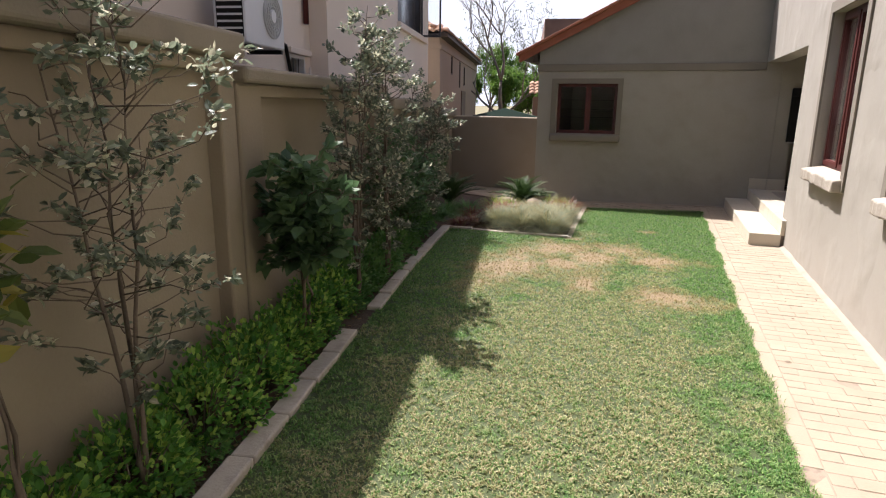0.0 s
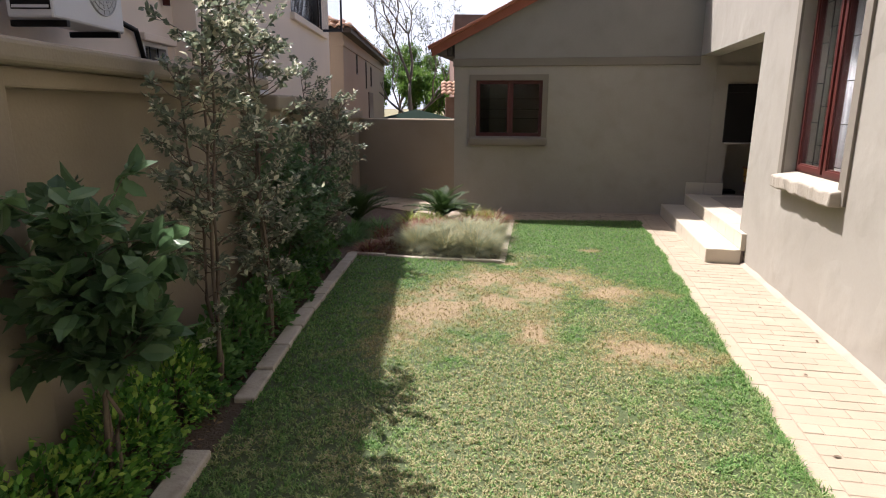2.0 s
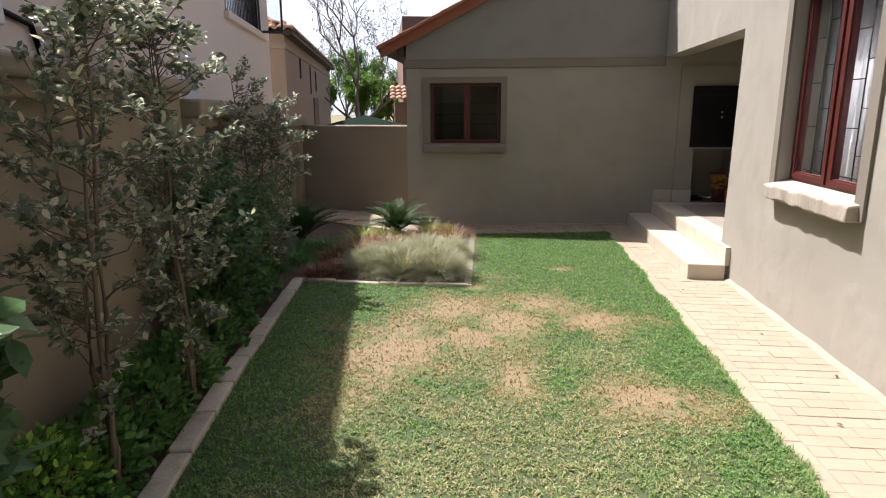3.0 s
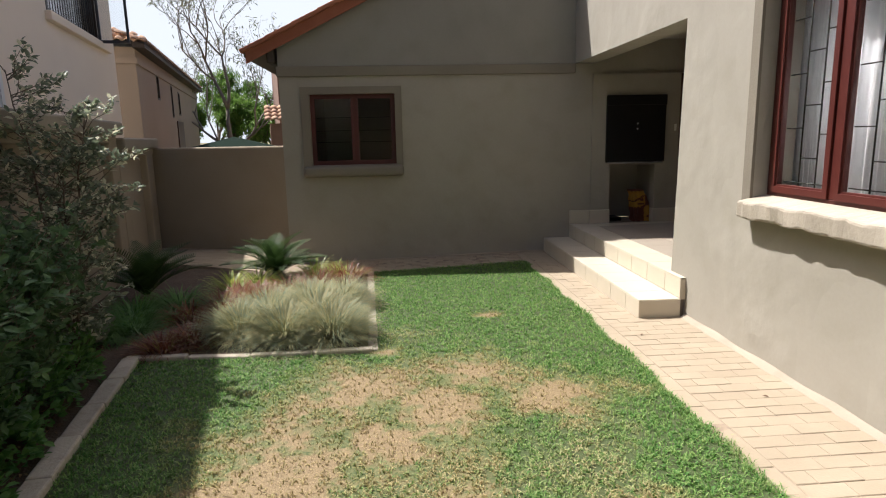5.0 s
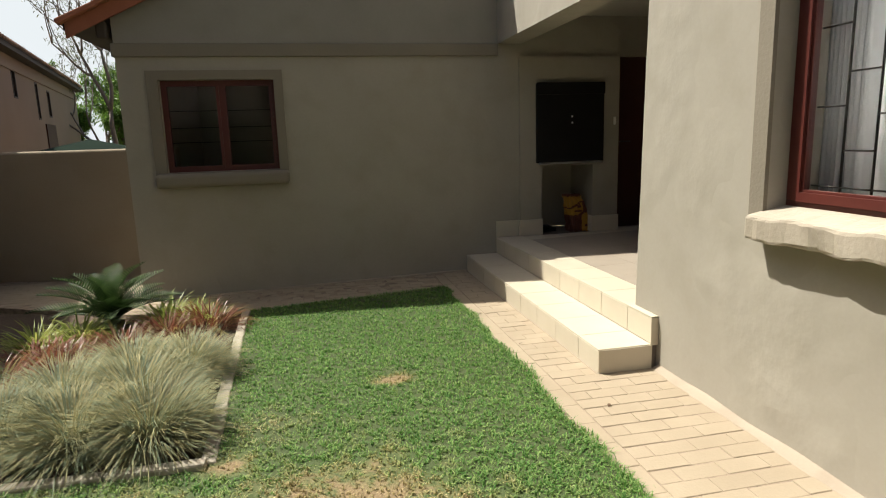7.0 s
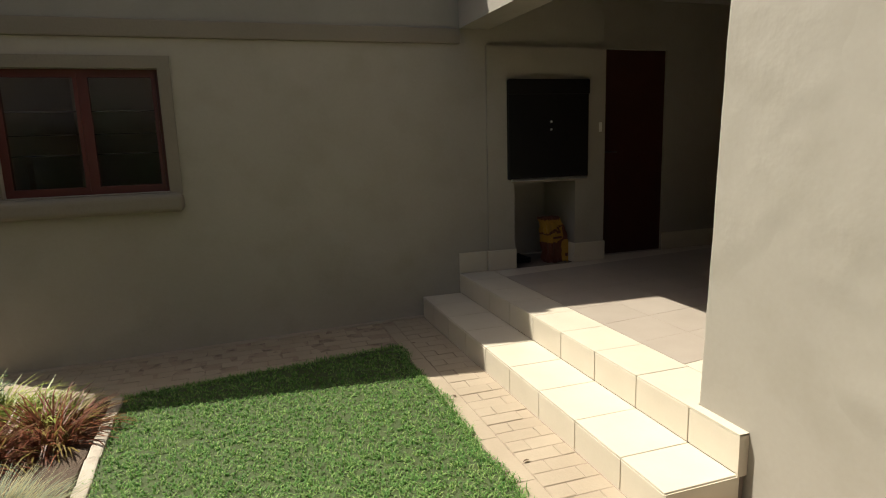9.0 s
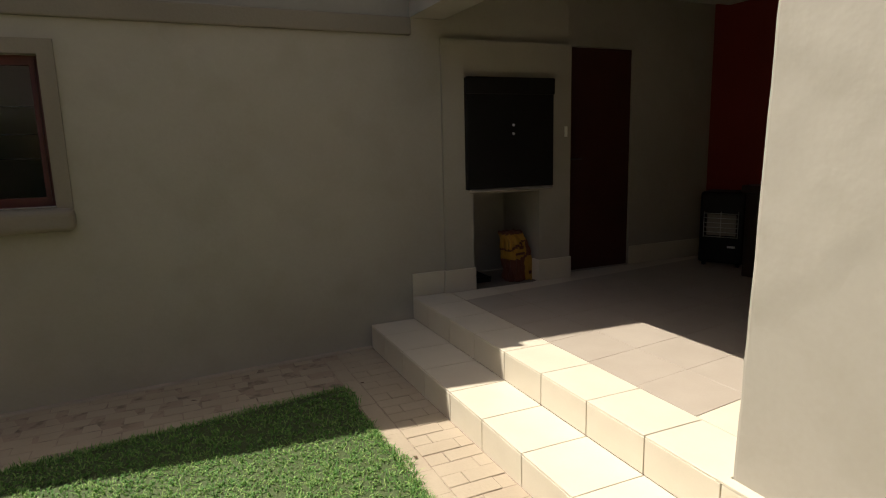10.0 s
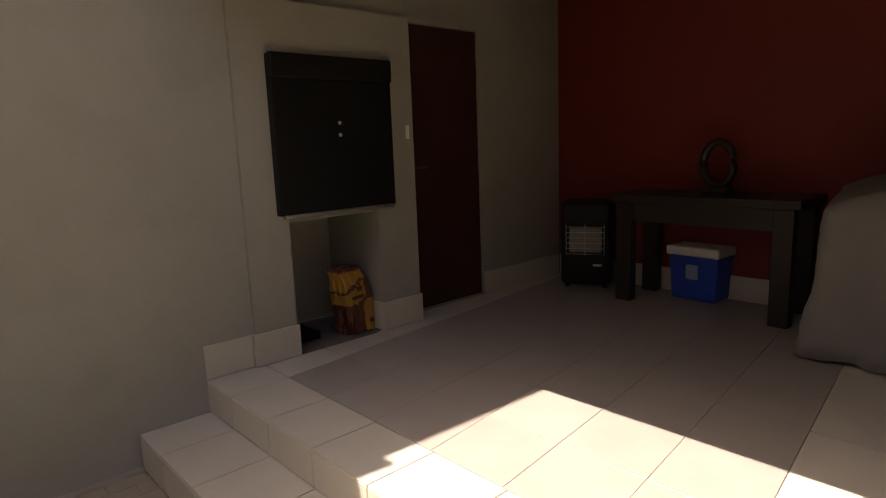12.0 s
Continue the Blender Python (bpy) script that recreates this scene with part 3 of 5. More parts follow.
def edging(p, q, step, w=0.10, gap=0.004, sunk=0.0):
    p, q = Vector((*p, 0)), Vector((*q, 0))
    n = max(1, round((q - p).length / step))
    turn = math.degrees(math.atan2(q.y - p.y, q.x - p.x))
    l = (q - p).length / n
    me = mesh_of("kerb_stone", bevelled(gap, l - gap, -w / 2, w / 2, -0.08, 0.048, 0.012, 2), KERB)
    for i in range(n):
        c = p + (q - p) * (i / n)
        piece("kerb_stone", me, kerb, pose(c.x, c.y, rnd.uniform(-0.012, 0.004) - sunk + drop(c.x, c.y), rnd.uniform(-1.2, 1.2), rnd.uniform(-1, 1), turn + rnd.uniform(-1.2, 1.2)))


edging(bp(-0.865, -2.0), bp(-0.775, 4.22), 0.46, 0.135)
edging(bp(-0.728, 4.78), bp(-0.69, 6.4), 0.42, 0.125)
edging(bp(-0.69, 6.4), KC, 0.42, 0.12)
edging((KC[0] - 0.05, KC[1]), (KE[0], KE[1] - 0.01), 0.42, 0.07, sunk=0.014)
edging(KE, KF, 0.30, 0.075, sunk=0.026)

# ---- lawn ----
# worn places: centre and half-widths
WORN = [(-0.90, 6.50, 0.38, 0.75), (-0.60, 7.45, 0.38, 0.38), (-0.10, 7.05, 0.32, 0.55), (-0.03, 6.02, 0.15, 0.30), (0.15, 7.65, 0.28, 0.32),
        (0.75, 5.80, 0.36, 0.26), (0.60, 7.25, 0.36, 0.26), (-0.36, 6.75, 0.30, 0.32), (-0.42, 8.12, 0.14, 0.09), (0.49, 8.95, 0.11, 0.06)]


def lawn_material(name, shaded_base=False):
    """Grass that goes from green at the damp edges to dry straw and bare soil where it is worn."""
    m = bpy.data.materials.new(name)
    m.use_nodes = True
    nt = m.node_tree
    n, l = nt.nodes, nt.links
    bsdf = n["Principled BSDF"]
    geo = n.new("ShaderNodeNewGeometry")

    def noise(scale, detail=5):
        t = n.new("ShaderNodeTexNoise")
        t.inputs["Scale"].default_value, t.inputs["Detail"].default_value = scale, detail
        l.new(geo.outputs["Position"], t.inputs["Vector"])
        return t.outputs["Fac"]

    def calc(op, a, b=0.5, c=0.0):
        k = n.new("ShaderNodeMath")
        k.operation = op
        for i, v in enumerate((a, b, c)):
            if isinstance(v, (int, float)):
                k.inputs[i].default_value = v
            else:
                l.new(v, k.inputs[i])
        return k.outputs[0]

    def mixed(f, a, b):
        k = n.new("ShaderNodeMix")
        k.data_type = "RGBA"
        l.new(f, k.inputs["Factor"])
        for i, v in (("A", a), ("B", b)):
            if isinstance(v, tuple):
                k.inputs[i].default_value = (*v, 1)
            else:
                l.new(v, k.inputs[i])
        return k.outputs["Result"]

    def step(v, lo, hi):
        k = n.new("ShaderNodeMapRange")
        k.interpolation_type = "SMOOTHSTEP"
        k.inputs["From Min"].default_value, k.inputs["From Max"].default_value = lo, hi
        l.new(v, k.inputs["Value"])
        return k.outputs[0]

    sep = n.new("ShaderNodeSeparateXYZ")
    l.new(geo.outputs["Position"], sep.inputs[0])
    x, y = sep.outputs["X"], sep.outputs["Y"]
    warp = calc("MULTIPLY_ADD", noise(2.3), 2.4, -1.2)

    def worn(cx, cy, rx, ry):
        a = calc("DIVIDE", calc("SUBTRACT", x, cx), rx)
        b = calc("DIVIDE", calc("SUBTRACT", y, cy), ry)
        r = calc("SQRT", calc("ADD", calc("MULTIPLY", a, a), calc("MULTIPLY", b, b)))
        return calc("SUBTRACT", 1.0, calc("ADD", r, warp))

    # dryness: the middle of the lawn, far from the damp edges
    dry = step(calc("ADD", calc("MULTIPLY", worn(-0.05, 4.0, 1.6, 4.4), 1.25), calc("MULTIPLY_ADD", noise(6), 1.2, -0.6)), 0.0, 0.75)
    tuft = noise(55, 2)
    rand = geo.outputs["Random Per Island"]
    green = mixed(noise(3.0), (0.062, 0.19, 0.040), (0.135, 0.275, 0.056))
    green = mixed(calc("MULTIPLY", step(noise(70, 2), 0.42, 0.62), 0.5), green, (0.03, 0.11, 0.03))
    green = mixed(calc("MULTIPLY", calc("POWER", rand, 2.0), 0.8), green, (0.36, 0.47, 0.165))
    straw = mixed(rand, (0.24, 0.23, 0.09), (0.57, 0.50, 0.295))
    col = mixed(calc("MULTIPLY", dry, step(tuft, 0.36, 0.58)), green, straw)
    depth = None
    for c in WORN:
        k = worn(*c)
        depth = k if depth is None else calc("MAXIMUM", depth, k)
    depth = calc("ADD", depth, calc("MULTIPLY_ADD", noise(9, 8), 2.4, -1.25))
    straw_round = calc("MULTIPLY", step(depth, -0.9, 0.1), step(tuft, 0.3, 0.52))
    bare = step(depth, 0.0, 0.55)
    col = mixed(calc("MULTIPLY", straw_round, 0.75), col, mixed(rand, (0.24, 0.185, 0.075), (0.52, 0.41, 0.22)))
    soil_col = mixed(noise(30), (0.16, 0.112, 0.058), (0.255, 0.188, 0.105))
    soil_col = mixed(calc("MULTIPLY", step(noise(160, 2), 0.52, 0.64), 0.6), soil_col, (0.36, 0.28, 0.15))
    # Base sheet: shade between the blades is put into the colour; bare soil shows.
    if shaded_base:
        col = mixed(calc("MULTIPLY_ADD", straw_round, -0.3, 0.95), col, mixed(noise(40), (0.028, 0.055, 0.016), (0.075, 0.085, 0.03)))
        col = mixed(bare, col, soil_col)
    else:
        col = mixed(calc("MULTIPLY", bare, 0.85), col, mixed(rand, (0.19, 0.145, 0.065), (0.43, 0.35, 0.17)))
    l.new(col, bsdf.inputs["Base Color"])
    bsdf.inputs["Roughness"].default_value = 0.6
    bsdf.inputs["Specular IOR Level"].default_value = 0.3
    b = n.new("ShaderNodeBump")
    b.inputs["Strength"].default_value, b.inputs["Distance"].default_value = 0.6, 0.02
    l.new(noise(120, 3), b.inputs["Height"])
    if shaded_base:
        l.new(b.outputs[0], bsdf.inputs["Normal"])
    else:
        tr = n.new("ShaderNodeBsdfTranslucent")
        l.new(col, tr.inputs["Color"])
        mix = n.new("ShaderNodeMixShader")
        mix.inputs[0].default_value = 0.35
        l.new(bsdf.outputs[0], mix.inputs[1])
        l.new(tr.outputs[0], mix.inputs[2])
        l.new(mix.outputs[0], n["Material Output"].inputs["Surface"])
    return m


GRASS = lawn_material("lawn_grass")
# Sheet under the blades, darkened for the shade between them.
SHADED_BASE = lawn_material("lawn_shaded_base", True)
sheet("lawn", LAWN, -0.155, 0.004, SHADED_BASE, "sunny lawn, green at the edges, dry and worn in the middle", "lawn")


def inside(px, py, poly):
    hit = np.zeros(len(px), bool)
    for (x0, y0), (x1, y1) in zip(poly, poly[1:] + poly[:1]):
        c = (y0 > py) != (y1 > py)
        hit ^= c & (px < (x1 - x0) * (py - y0) / (y1 - y0 + 1e-12) + x0)
    return hit


def blades(name, px, py, pz, length, width, lean, material, bend=0.0):
    """Grass blades, each a bent strip of three triangles."""
    n = len(px)
    rg = np.random.RandomState(5)
    th = rg.uniform(0, math.tau, n)
    ln = length * rg.uniform(0.6, 1.3, n)
    tilt = lean * rg.uniform(0.3, 1.3, n)
    dx, dy = np.cos(th), np.sin(th)
    wx, wy = -dy * width / 2, dx * width / 2
    base = np.stack([px, py, pz], 1)
    side = np.stack([wx, wy, np.zeros(n)], 1)
    mid = base + np.stack([dx * np.sin(tilt) * ln * 0.5, dy * np.sin(tilt) * ln * 0.5, np.cos(tilt) * ln * 0.55], 1)
    t2 = tilt + bend
    tip = mid + np.stack([dx * np.sin(t2) * ln * 0.5, dy * np.sin(t2) * ln * 0.5, np.cos(t2) * ln * 0.45], 1)
    v = np.stack([base - side, base + side, mid + side * 0.75, mid - side * 0.75, tip], 1).reshape(-1, 3)
    k = np.arange(n)[:, None] * 5
    f = np.concatenate([k + np.array([[0, 1, 2]]), k + np.array([[0, 2, 3]]), k + np.array([[3, 2, 4]])])
    return new(name, np_mesh(name, v, f, material))


rg = np.random.RandomState(3)
gx, gy = rg.uniform(-2.4, 1.36, 62000), rg.uniform(1.6, 11.2, 62000)      # tufts of seven blades
gx, gy = np.repeat(gx, 7) + rg.normal(0, 0.0075, 434000), np.repeat(gy, 7) + rg.normal(0, 0.0075, 434000)
near = np.clip(1.25 - gy / 14, 0.5, 1.0)
edge = LAWN[:5] + [(KF[0], KF[1] + 0.02), (1.335, 11.31), (1.335, -4.2)]
bare_at = np.zeros(len(gx))
for cx, cy, rx, ry in WORN:
    bare_at = np.maximum(bare_at, np.clip(1.3 - np.hypot((gx - cx) / rx, (gy - cy) / ry), 0, 0.82))
ok = inside(gx, gy, edge) & (rg.uniform(0, 1, len(gx)) < 0.98 * near * (1 - bare_at))
gx, gy = gx[ok], gy[ok]
def ground_z(px, py):
    return np.array([drop(a, b) for a, b in zip(px.tolist(), py.tolist())])


grass = blades("lawn_blades", gx, gy, ground_z(gx, gy), 0.030, 0.0075, 0.85, GRASS, 0.6)
tagged(grass, "short lawn grass, partly dry", "grass", kind="stuff")
# longer tufts that hang over the paving edge
ex = np.concatenate([rg.normal(1.325, 0.018, 6000), rg.uniform(-0.6, 1.33, 1400)])
ey = np.concatenate([rg.uniform(1.8, 11.3, 6000), np.zeros(1400)])
ex[:6000] += 0.02 * np.sin(ey[:6000] * 5.1) + 0.012 * np.sin(ey[:6000] * 13.7)
ey[6000:] = 11.12 + (ex[6000:] + 0.62) / 1.95 * 0.17 + rg.normal(0.0, 0.018, 1400)
tagged(blades("edge_grass", ex, ey, ground_z(ex, ey), 0.042, 0.005, 0.9, GRASS, 0.6), "untrimmed green grass along the paving edge", "grass", kind="stuff")

# ---- porch floor, steps ----
floor = thing("floor", 0, 0, 0, "tiled porch floor with two steps down to the path", "floor", kind="structure")
S1, S2 = 1.76, 2.12
part("screed", boxes((S2 + 0.012, RED_X, 9.0, DOOR_Y + 0.45, -0.1, FLOOR - 0.006), (WALL_X + 0.28, RED_X, 7.9, 9.0, -0.1, FLOOR - 0.006), (S2 + 0.012, WALL_X - 0.002, 8.69, 9.0, -0.1, FLOOR - 0.006),
                     (S1 + 0.012, S2 + 0.012, 8.69, BACK_Y, -0.1, 0.152)), GROUT, floor)


def tile_mesh(w, l, material, t=0.01):
    g = 0.0024 if material is TILE_CREAM else 0.0012
    return mesh_of("tile", bevelled(g, w - g, g, l - g, -t, 0, 0.002 if g > 0.002 else 0.001, 1), material)


TL = 0.389
kinds = {}


def tile(x, y, z, w, l, material, rx=0, ry=0):
    key = (round(w, 3), round(l, 3), material.name)
    if key not in kinds:
        kinds[key] = tile_mesh(w, l, material)
    piece("tile", kinds[key], floor, pose(x, y, z + rnd.uniform(-0.0006, 0.0006), rx + rnd.uniform(-0.08, 0.08), ry + rnd.uniform(-0.08, 0.08), 0))


# steps: treads and risers in running lengths, counted from the wall
y_far = 11.70
cuts = [BACK_Y, y_far] + [y_far - TL * i for i in range(1, 8)] + [8.68]
cuts = [c for c in cuts if c >= 8.68]
for y1, y0 in zip(cuts, cuts[1:]):
    l = y1 - y0
    if l < 0.03:
        continue
    tile(S1, y0, 0.158, S2 - S1 + 0.01, l, TILE_CREAM)
    tile(S1 + 0.001, y0, -0.034, 0.182, l, TILE_CREAM, 0, -90)
    tile(S2 + 0.001, y0, 0.160, 0.172, l, TILE_CREAM, 0, -90)
    if y0 > 8.9:
        tile(S2, y0, FLOOR, 0.33, l, TILE_CREAM)
    elif y1 > 9.0:
        tile(S2, 9.0, FLOOR, 0.33, y1 - 9.0, TILE_CREAM)
part("step_end", boxes((S1 + 0.002, S2 + 0.01, 8.676, 8.69, -0.03, 0.15)), TILE_CREAM, floor)
part("step_cap", boxes((S2, WALL_X - 0.001, 8.676, 8.999, FLOOR - 0.008, FLOOR + 0.001)), TILE_CREAM, floor)
part("riser_end", boxes((S2 + 0.001, WALL_X, 8.676, 8.69, 0.15, FLOOR - 0.002)), TILE_CREAM, floor)
# field and its border, laid a little askew to the walls
SKEW = 0.12


def skew_tile(x0, x1, y0, y1, material):
    """A floor tile between two joints that run askew, cut at the walls."""
    g = 0.0009 if material is TILE_FIELD else 0.002
    lo = [(x, max(y0 + SKEW * (x - 2.45) + g, 8.1 if x > WALL_X + 0.27 else 9.0)) for x in (x0 + g, x1 - g)]
    far = [(x, min(y1 + SKEW * (x - 2.45) - g, 11.975 if x < 3.6 else DOOR_Y - 0.015)) for x in (x1 - g, x0 + g)]
    if min(far[0][1] - lo[1][1], far[1][1] - lo[0][1]) < 0.02:
        return
    bm = bmesh.new()
    dz = rnd.uniform(-0.0006, 0.0006)
    rings = [[bm.verts.new((x, y, FLOOR + z + dz)) for x, y in lo + far] for z in (-0.01, -0.001)]
    cx, cy = sum(p[0] for p in lo + far) / 4, sum(p[1] for p in lo + far) / 4
    rings.append([bm.verts.new((x + 0.001 * (1 if cx > x else -1), y + 0.001 * (1 if cy > y else -1), FLOOR + dz)) for x, y in lo + far])
    for r0, r1 in zip(rings, rings[1:]):
        for i in range(4):
            bm.faces.new((r0[i], r0[(i + 1) % 4], r1[(i + 1) % 4], r1[i]))
    bm.faces.new(rings[2])
    part("tile", bm, material, floor)


x = S2 + 0.33
cols = []
while x < RED_X - 0.06:
    cols.append((x, min(x + TL, RED_X - 0.016)))
    x += TL
for x0, x1 in cols:
    for i in range(-4, 8):
        y0 = 9.40 + 0.384 * i
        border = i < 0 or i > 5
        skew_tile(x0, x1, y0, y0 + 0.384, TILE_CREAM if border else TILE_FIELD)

# ---- porch ceiling ----
ceil = part("ceiling", boxes((WALL_X + 0.28, RED_X, 8.1, BACK_Y - 0.02, 2.80, 2.835)), CEILING)
tagged(ceil, "plain painted porch ceiling", "ceiling", kind="structure")

# ---- porch things ----
bag = thing("charcoal_bag", 3.19, 12.14, FLOOR, "yellow and brown paper bag of charcoal, slumped in the niche", "bag", turn=12)
BAG_Y = surface("bag_yellow", (0.406, 0.203, 0.0234), (0.484, 0.265, 0.039), 0.6, 8, 60, 0.5, 0.01)
BAG_B = surface("bag_brown", (0.09, 0.025, 0.015), (0.15, 0.045, 0.025), 0.55, 8, 60, 0.5, 0.01)
bm = bmesh.new()
bmesh.ops.create_cube(bm, size=1.0)
bmesh.ops.subdivide_edges(bm, edges=bm.edges[:], cuts=26, use_grid_fill=True)
for v in bm.verts:
    x, y, z = v.co
    k = 1 - 0.35 * max(0, z) ** 2 * 2
    v.co = Vector((x * 0.22 * k - 0.09 * (z + 0.5) ** 2, y * 0.15 * (1 - 0.5 * max(0, z)), (z + 0.5) * 0.44)) + Vector(noise.noise_vector(v.co * 5)) * 0.022 + Vector(noise.noise_vector(v.co * 13)) * 0.008
for f in bm.faces:
    f.smooth = True
    c = f.calc_center_median()
    u, h = c.x / 0.22, c.z / 0.44
    seam = abs(h - 0.47 - 0.25 * u) < 0.03 or abs(h - 0.78 - 0.2 * u) < 0.025
    f.material_index = 1 if seam or (h < 0.45 and u < 0.06) or (h > 0.5 and u > 0.12) or h > 0.96 else 0
sack = part("sack", bm, BAG_Y, bag)
sack.data.materials.append(BAG_B)
for i, (x, z, w, h) in enumerate(((-0.045, 0.235, 0.11, 0.022), (-0.03, 0.285, 0.05, 0.03), (0.075, 0.05, 0.035, 0.03))):
    part("print_bar", bevelled(x - w / 2, x + w / 2, -0.083, -0.077, z, z + h, 0.004, 1), BAG_B, bag, "dark printed lettering bar")
grate = thing("fire_grate", 2.83, 12.30, FLOOR, "small black steel grate lying in the niche", "grate")
bm = boxes((-0.14, 0.10, -0.13, -0.115, 0.0, 0.05), (-0.14, 0.10, 0.115, 0.13, 0.0, 0.05))
for i in range(9):
    box(bm, -0.14 + i * 0.029, -0.132 + i * 0.029, -0.115, 0.115, 0.035, 0.045)
part("bars", bm, BLACK_STEEL, grate)

heater = thing("gas_heater", 5.24, 11.70, FLOOR, "black portable gas heater with wire-guarded panel", "heater", turn=-62)
part("body", bevelled(-0.20, 0.20, -0.16, 0.16, 0.03, 0.71, 0.03, 3), BLACK_STEEL, heater)
part("burner", bevelled(-0.13, 0.13, -0.168, -0.155, 0.30, 0.50, 0.006, 1), surface("burner_clay", (0.26, 0.235, 0.21), (0.34, 0.31, 0.275), 0.9, 6, 60, 0.2), heater, "pale ceramic burner panel")
g = bmesh.new()
for i in range(6):
    tube(g, [(-0.15, -0.19, 0.29 + i * 0.044), (0.15, -0.19, 0.29 + i * 0.044)], [0.003, 0.003], 6)
for x in (-0.15, 0.0, 0.15):
    tube(g, [(x, -0.186, 0.28), (x, -0.186, 0.53)], [0.003, 0.003], 6)
part("wire_guard", g, STEEL, heater, "bright wire guard")
part("badge", bevelled(0.06, 0.13, -0.166, -0.158, 0.185, 0.205, 0.003, 1), STEEL, heater)
for x in (-0.15, 0.15):
    for y in (-0.12, 0.12):
        w = bmesh.new()
        bmesh.ops.create_cone(w, cap_ends=True, segments=12, radius1=0.025, radius2=0.025, depth=0.03, matrix=Matrix.Translation((x, y, 0.025)) @ Matrix.Rotation(math.pi / 2, 4, "Y"))
        part("castor", w, BLACK_STEEL, heater)

table = thing("side_table", 5.20, 10.68, FLOOR, "dark wooden side table against the red wall", "table")
part("tabletop", bevelled(-0.26, 0.25, -0.66, 0.62, 0.74, 0.80, 0.008, 2), WOOD_DARK, table)
part("apron", boxes((-0.22, -0.19, -0.55, 0.55, 0.60, 0.738), (0.19, 0.22, -0.55, 0.55, 0.60, 0.738)), WOOD_DARK, table)
for y in (-0.56, 0.52):
    for x in (-0.20, 0.19):
        part("leg", bevelled(x - 0.045, x + 0.045, y - 0.06, y + 0.06, 0, 0.738, 0.006, 2), WOOD_DARK, table)
ring = thing("ring_ornament", 5.28, 10.66, FLOOR + 0.80, "dark round ring ornament standing on the table", "ornament")
bm = bmesh.new()
pts = [(0.0, 0.105 * math.cos(k * math.tau / 24), 0.20 + 0.15 * math.sin(k * math.tau / 24)) for k in range(25)]
tube(bm, pts, [0.03] * 25, 8)
part("ring", bm, WOOD_DARK, ring)
part("stand", bevelled(-0.06, 0.06, -0.09, 0.09, 0.0, 0.05, 0.008, 2), WOOD_DARK, ring)

cool = thing("cooler_box", 5.38, 10.80, FLOOR, "blue plastic cooler box with white lid", "cooler", turn=-4)
bm = bevelled(-0.13, 0.13, -0.19, 0.19, 0.0, 0.33, 0.02, 3)
for v in bm.verts:
    v.co.x *= 0.88 + 0.12 * v.co.z / 0.33
    v.co.y *= 0.90 + 0.10 * v.co.z / 0.33
part("body", bm, BLUE_PLASTIC, cool)
part("lid", bevelled(-0.145, 0.145, -0.205, 0.205, 0.33, 0.40, 0.018, 3), WHITE_PLASTIC, cool, "white plastic lid")
part("emblem", bevelled(-0.134, -0.126, -0.045, 0.045, 0.16, 0.27, 0.012, 2), surface("pale_blue_print", (0.30, 0.36, 0.52), (0.36, 0.42, 0.58), 0.5, 5, 50, 0.0), cool, "pale printed emblem")

cover = thing("covered_furniture", 5.0, 9.30, FLOOR, "furniture under a loose grey fabric cover with folds", "cover", turn=6)
bm = bmesh.new()
bmesh.ops.create_grid(bm, x_segments=40, y_segments=44, size=1.0)
for v in bm.verts:
    u, w_ = v.co.x, v.co.y
    r = max(abs(u), abs(w_))
    ang = math.atan2(w_, u)
    if r < 0.55:
        v.co = Vector((u / 0.55 * 0.40, w_ / 0.55 * 0.52, 0.97 - 0.10 * (abs(w_) / 0.55) ** 3 - 0.06 * (abs(u) / 0.55) ** 3))
    else:
        k = (r - 0.55) / 0.45
        bx, by = u / r * 0.40, w_ / r * 0.52
        flare = 1 + 0.18 * k + 0.05 * k * math.sin(ang * 14) + 0.03 * k * math.sin(ang * 23 + 1)
        v.co = Vector((bx * flare, by * flare, 0.85 * (1 - k) + 0.012))
    v.co += Vector(noise.noise_vector(v.co * 4.0)) * 0.03
    v.co.z = max(v.co.z, 0.006)
for f in bm.faces:
    f.smooth = True
part("cloth", bm, CLOTH_GREY, cover).modifiers.new("thickness", "SOLIDIFY").thickness = 0.006

# ---- neighbouring houses ----
def house_in_bounds(name, label):
    return thing(name, 0, 0, 0, label, "house", turn=math.degrees(A))


def win_unit(parent, d, s0, s1, z0, z1, frame_mat, depth=0.06, bars=0, name="window"):
    w = part(name, boxes((d - depth, d + 0.01, s0, s0 + 0.05, z0, z1), (d - depth, d + 0.01, s1 - 0.05, s1, z0, z1), (d - depth, d + 0.01, s0 + 0.05, s1 - 0.05, z0, z0 + 0.05), (d - depth, d + 0.01, s0 + 0.05, s1 - 0.05, z1 - 0.05, z1)), frame_mat, parent)
    pane(d - depth - 0.004, d - depth, s0 + 0.05, s1 - 0.05, z0 + 0.05, z1 - 0.05, w)
    if bars:
        for i in range(1, bars):
            bm = bmesh.new()
            s = s0 + (s1 - s0) * i / bars
            tube(bm, [(d - 0.02, s, z0), (d - 0.02, s, z1)], [0.009, 0.009], 6)
            part("burglar_bar", bm, BLACK_BAR, w)
    return w


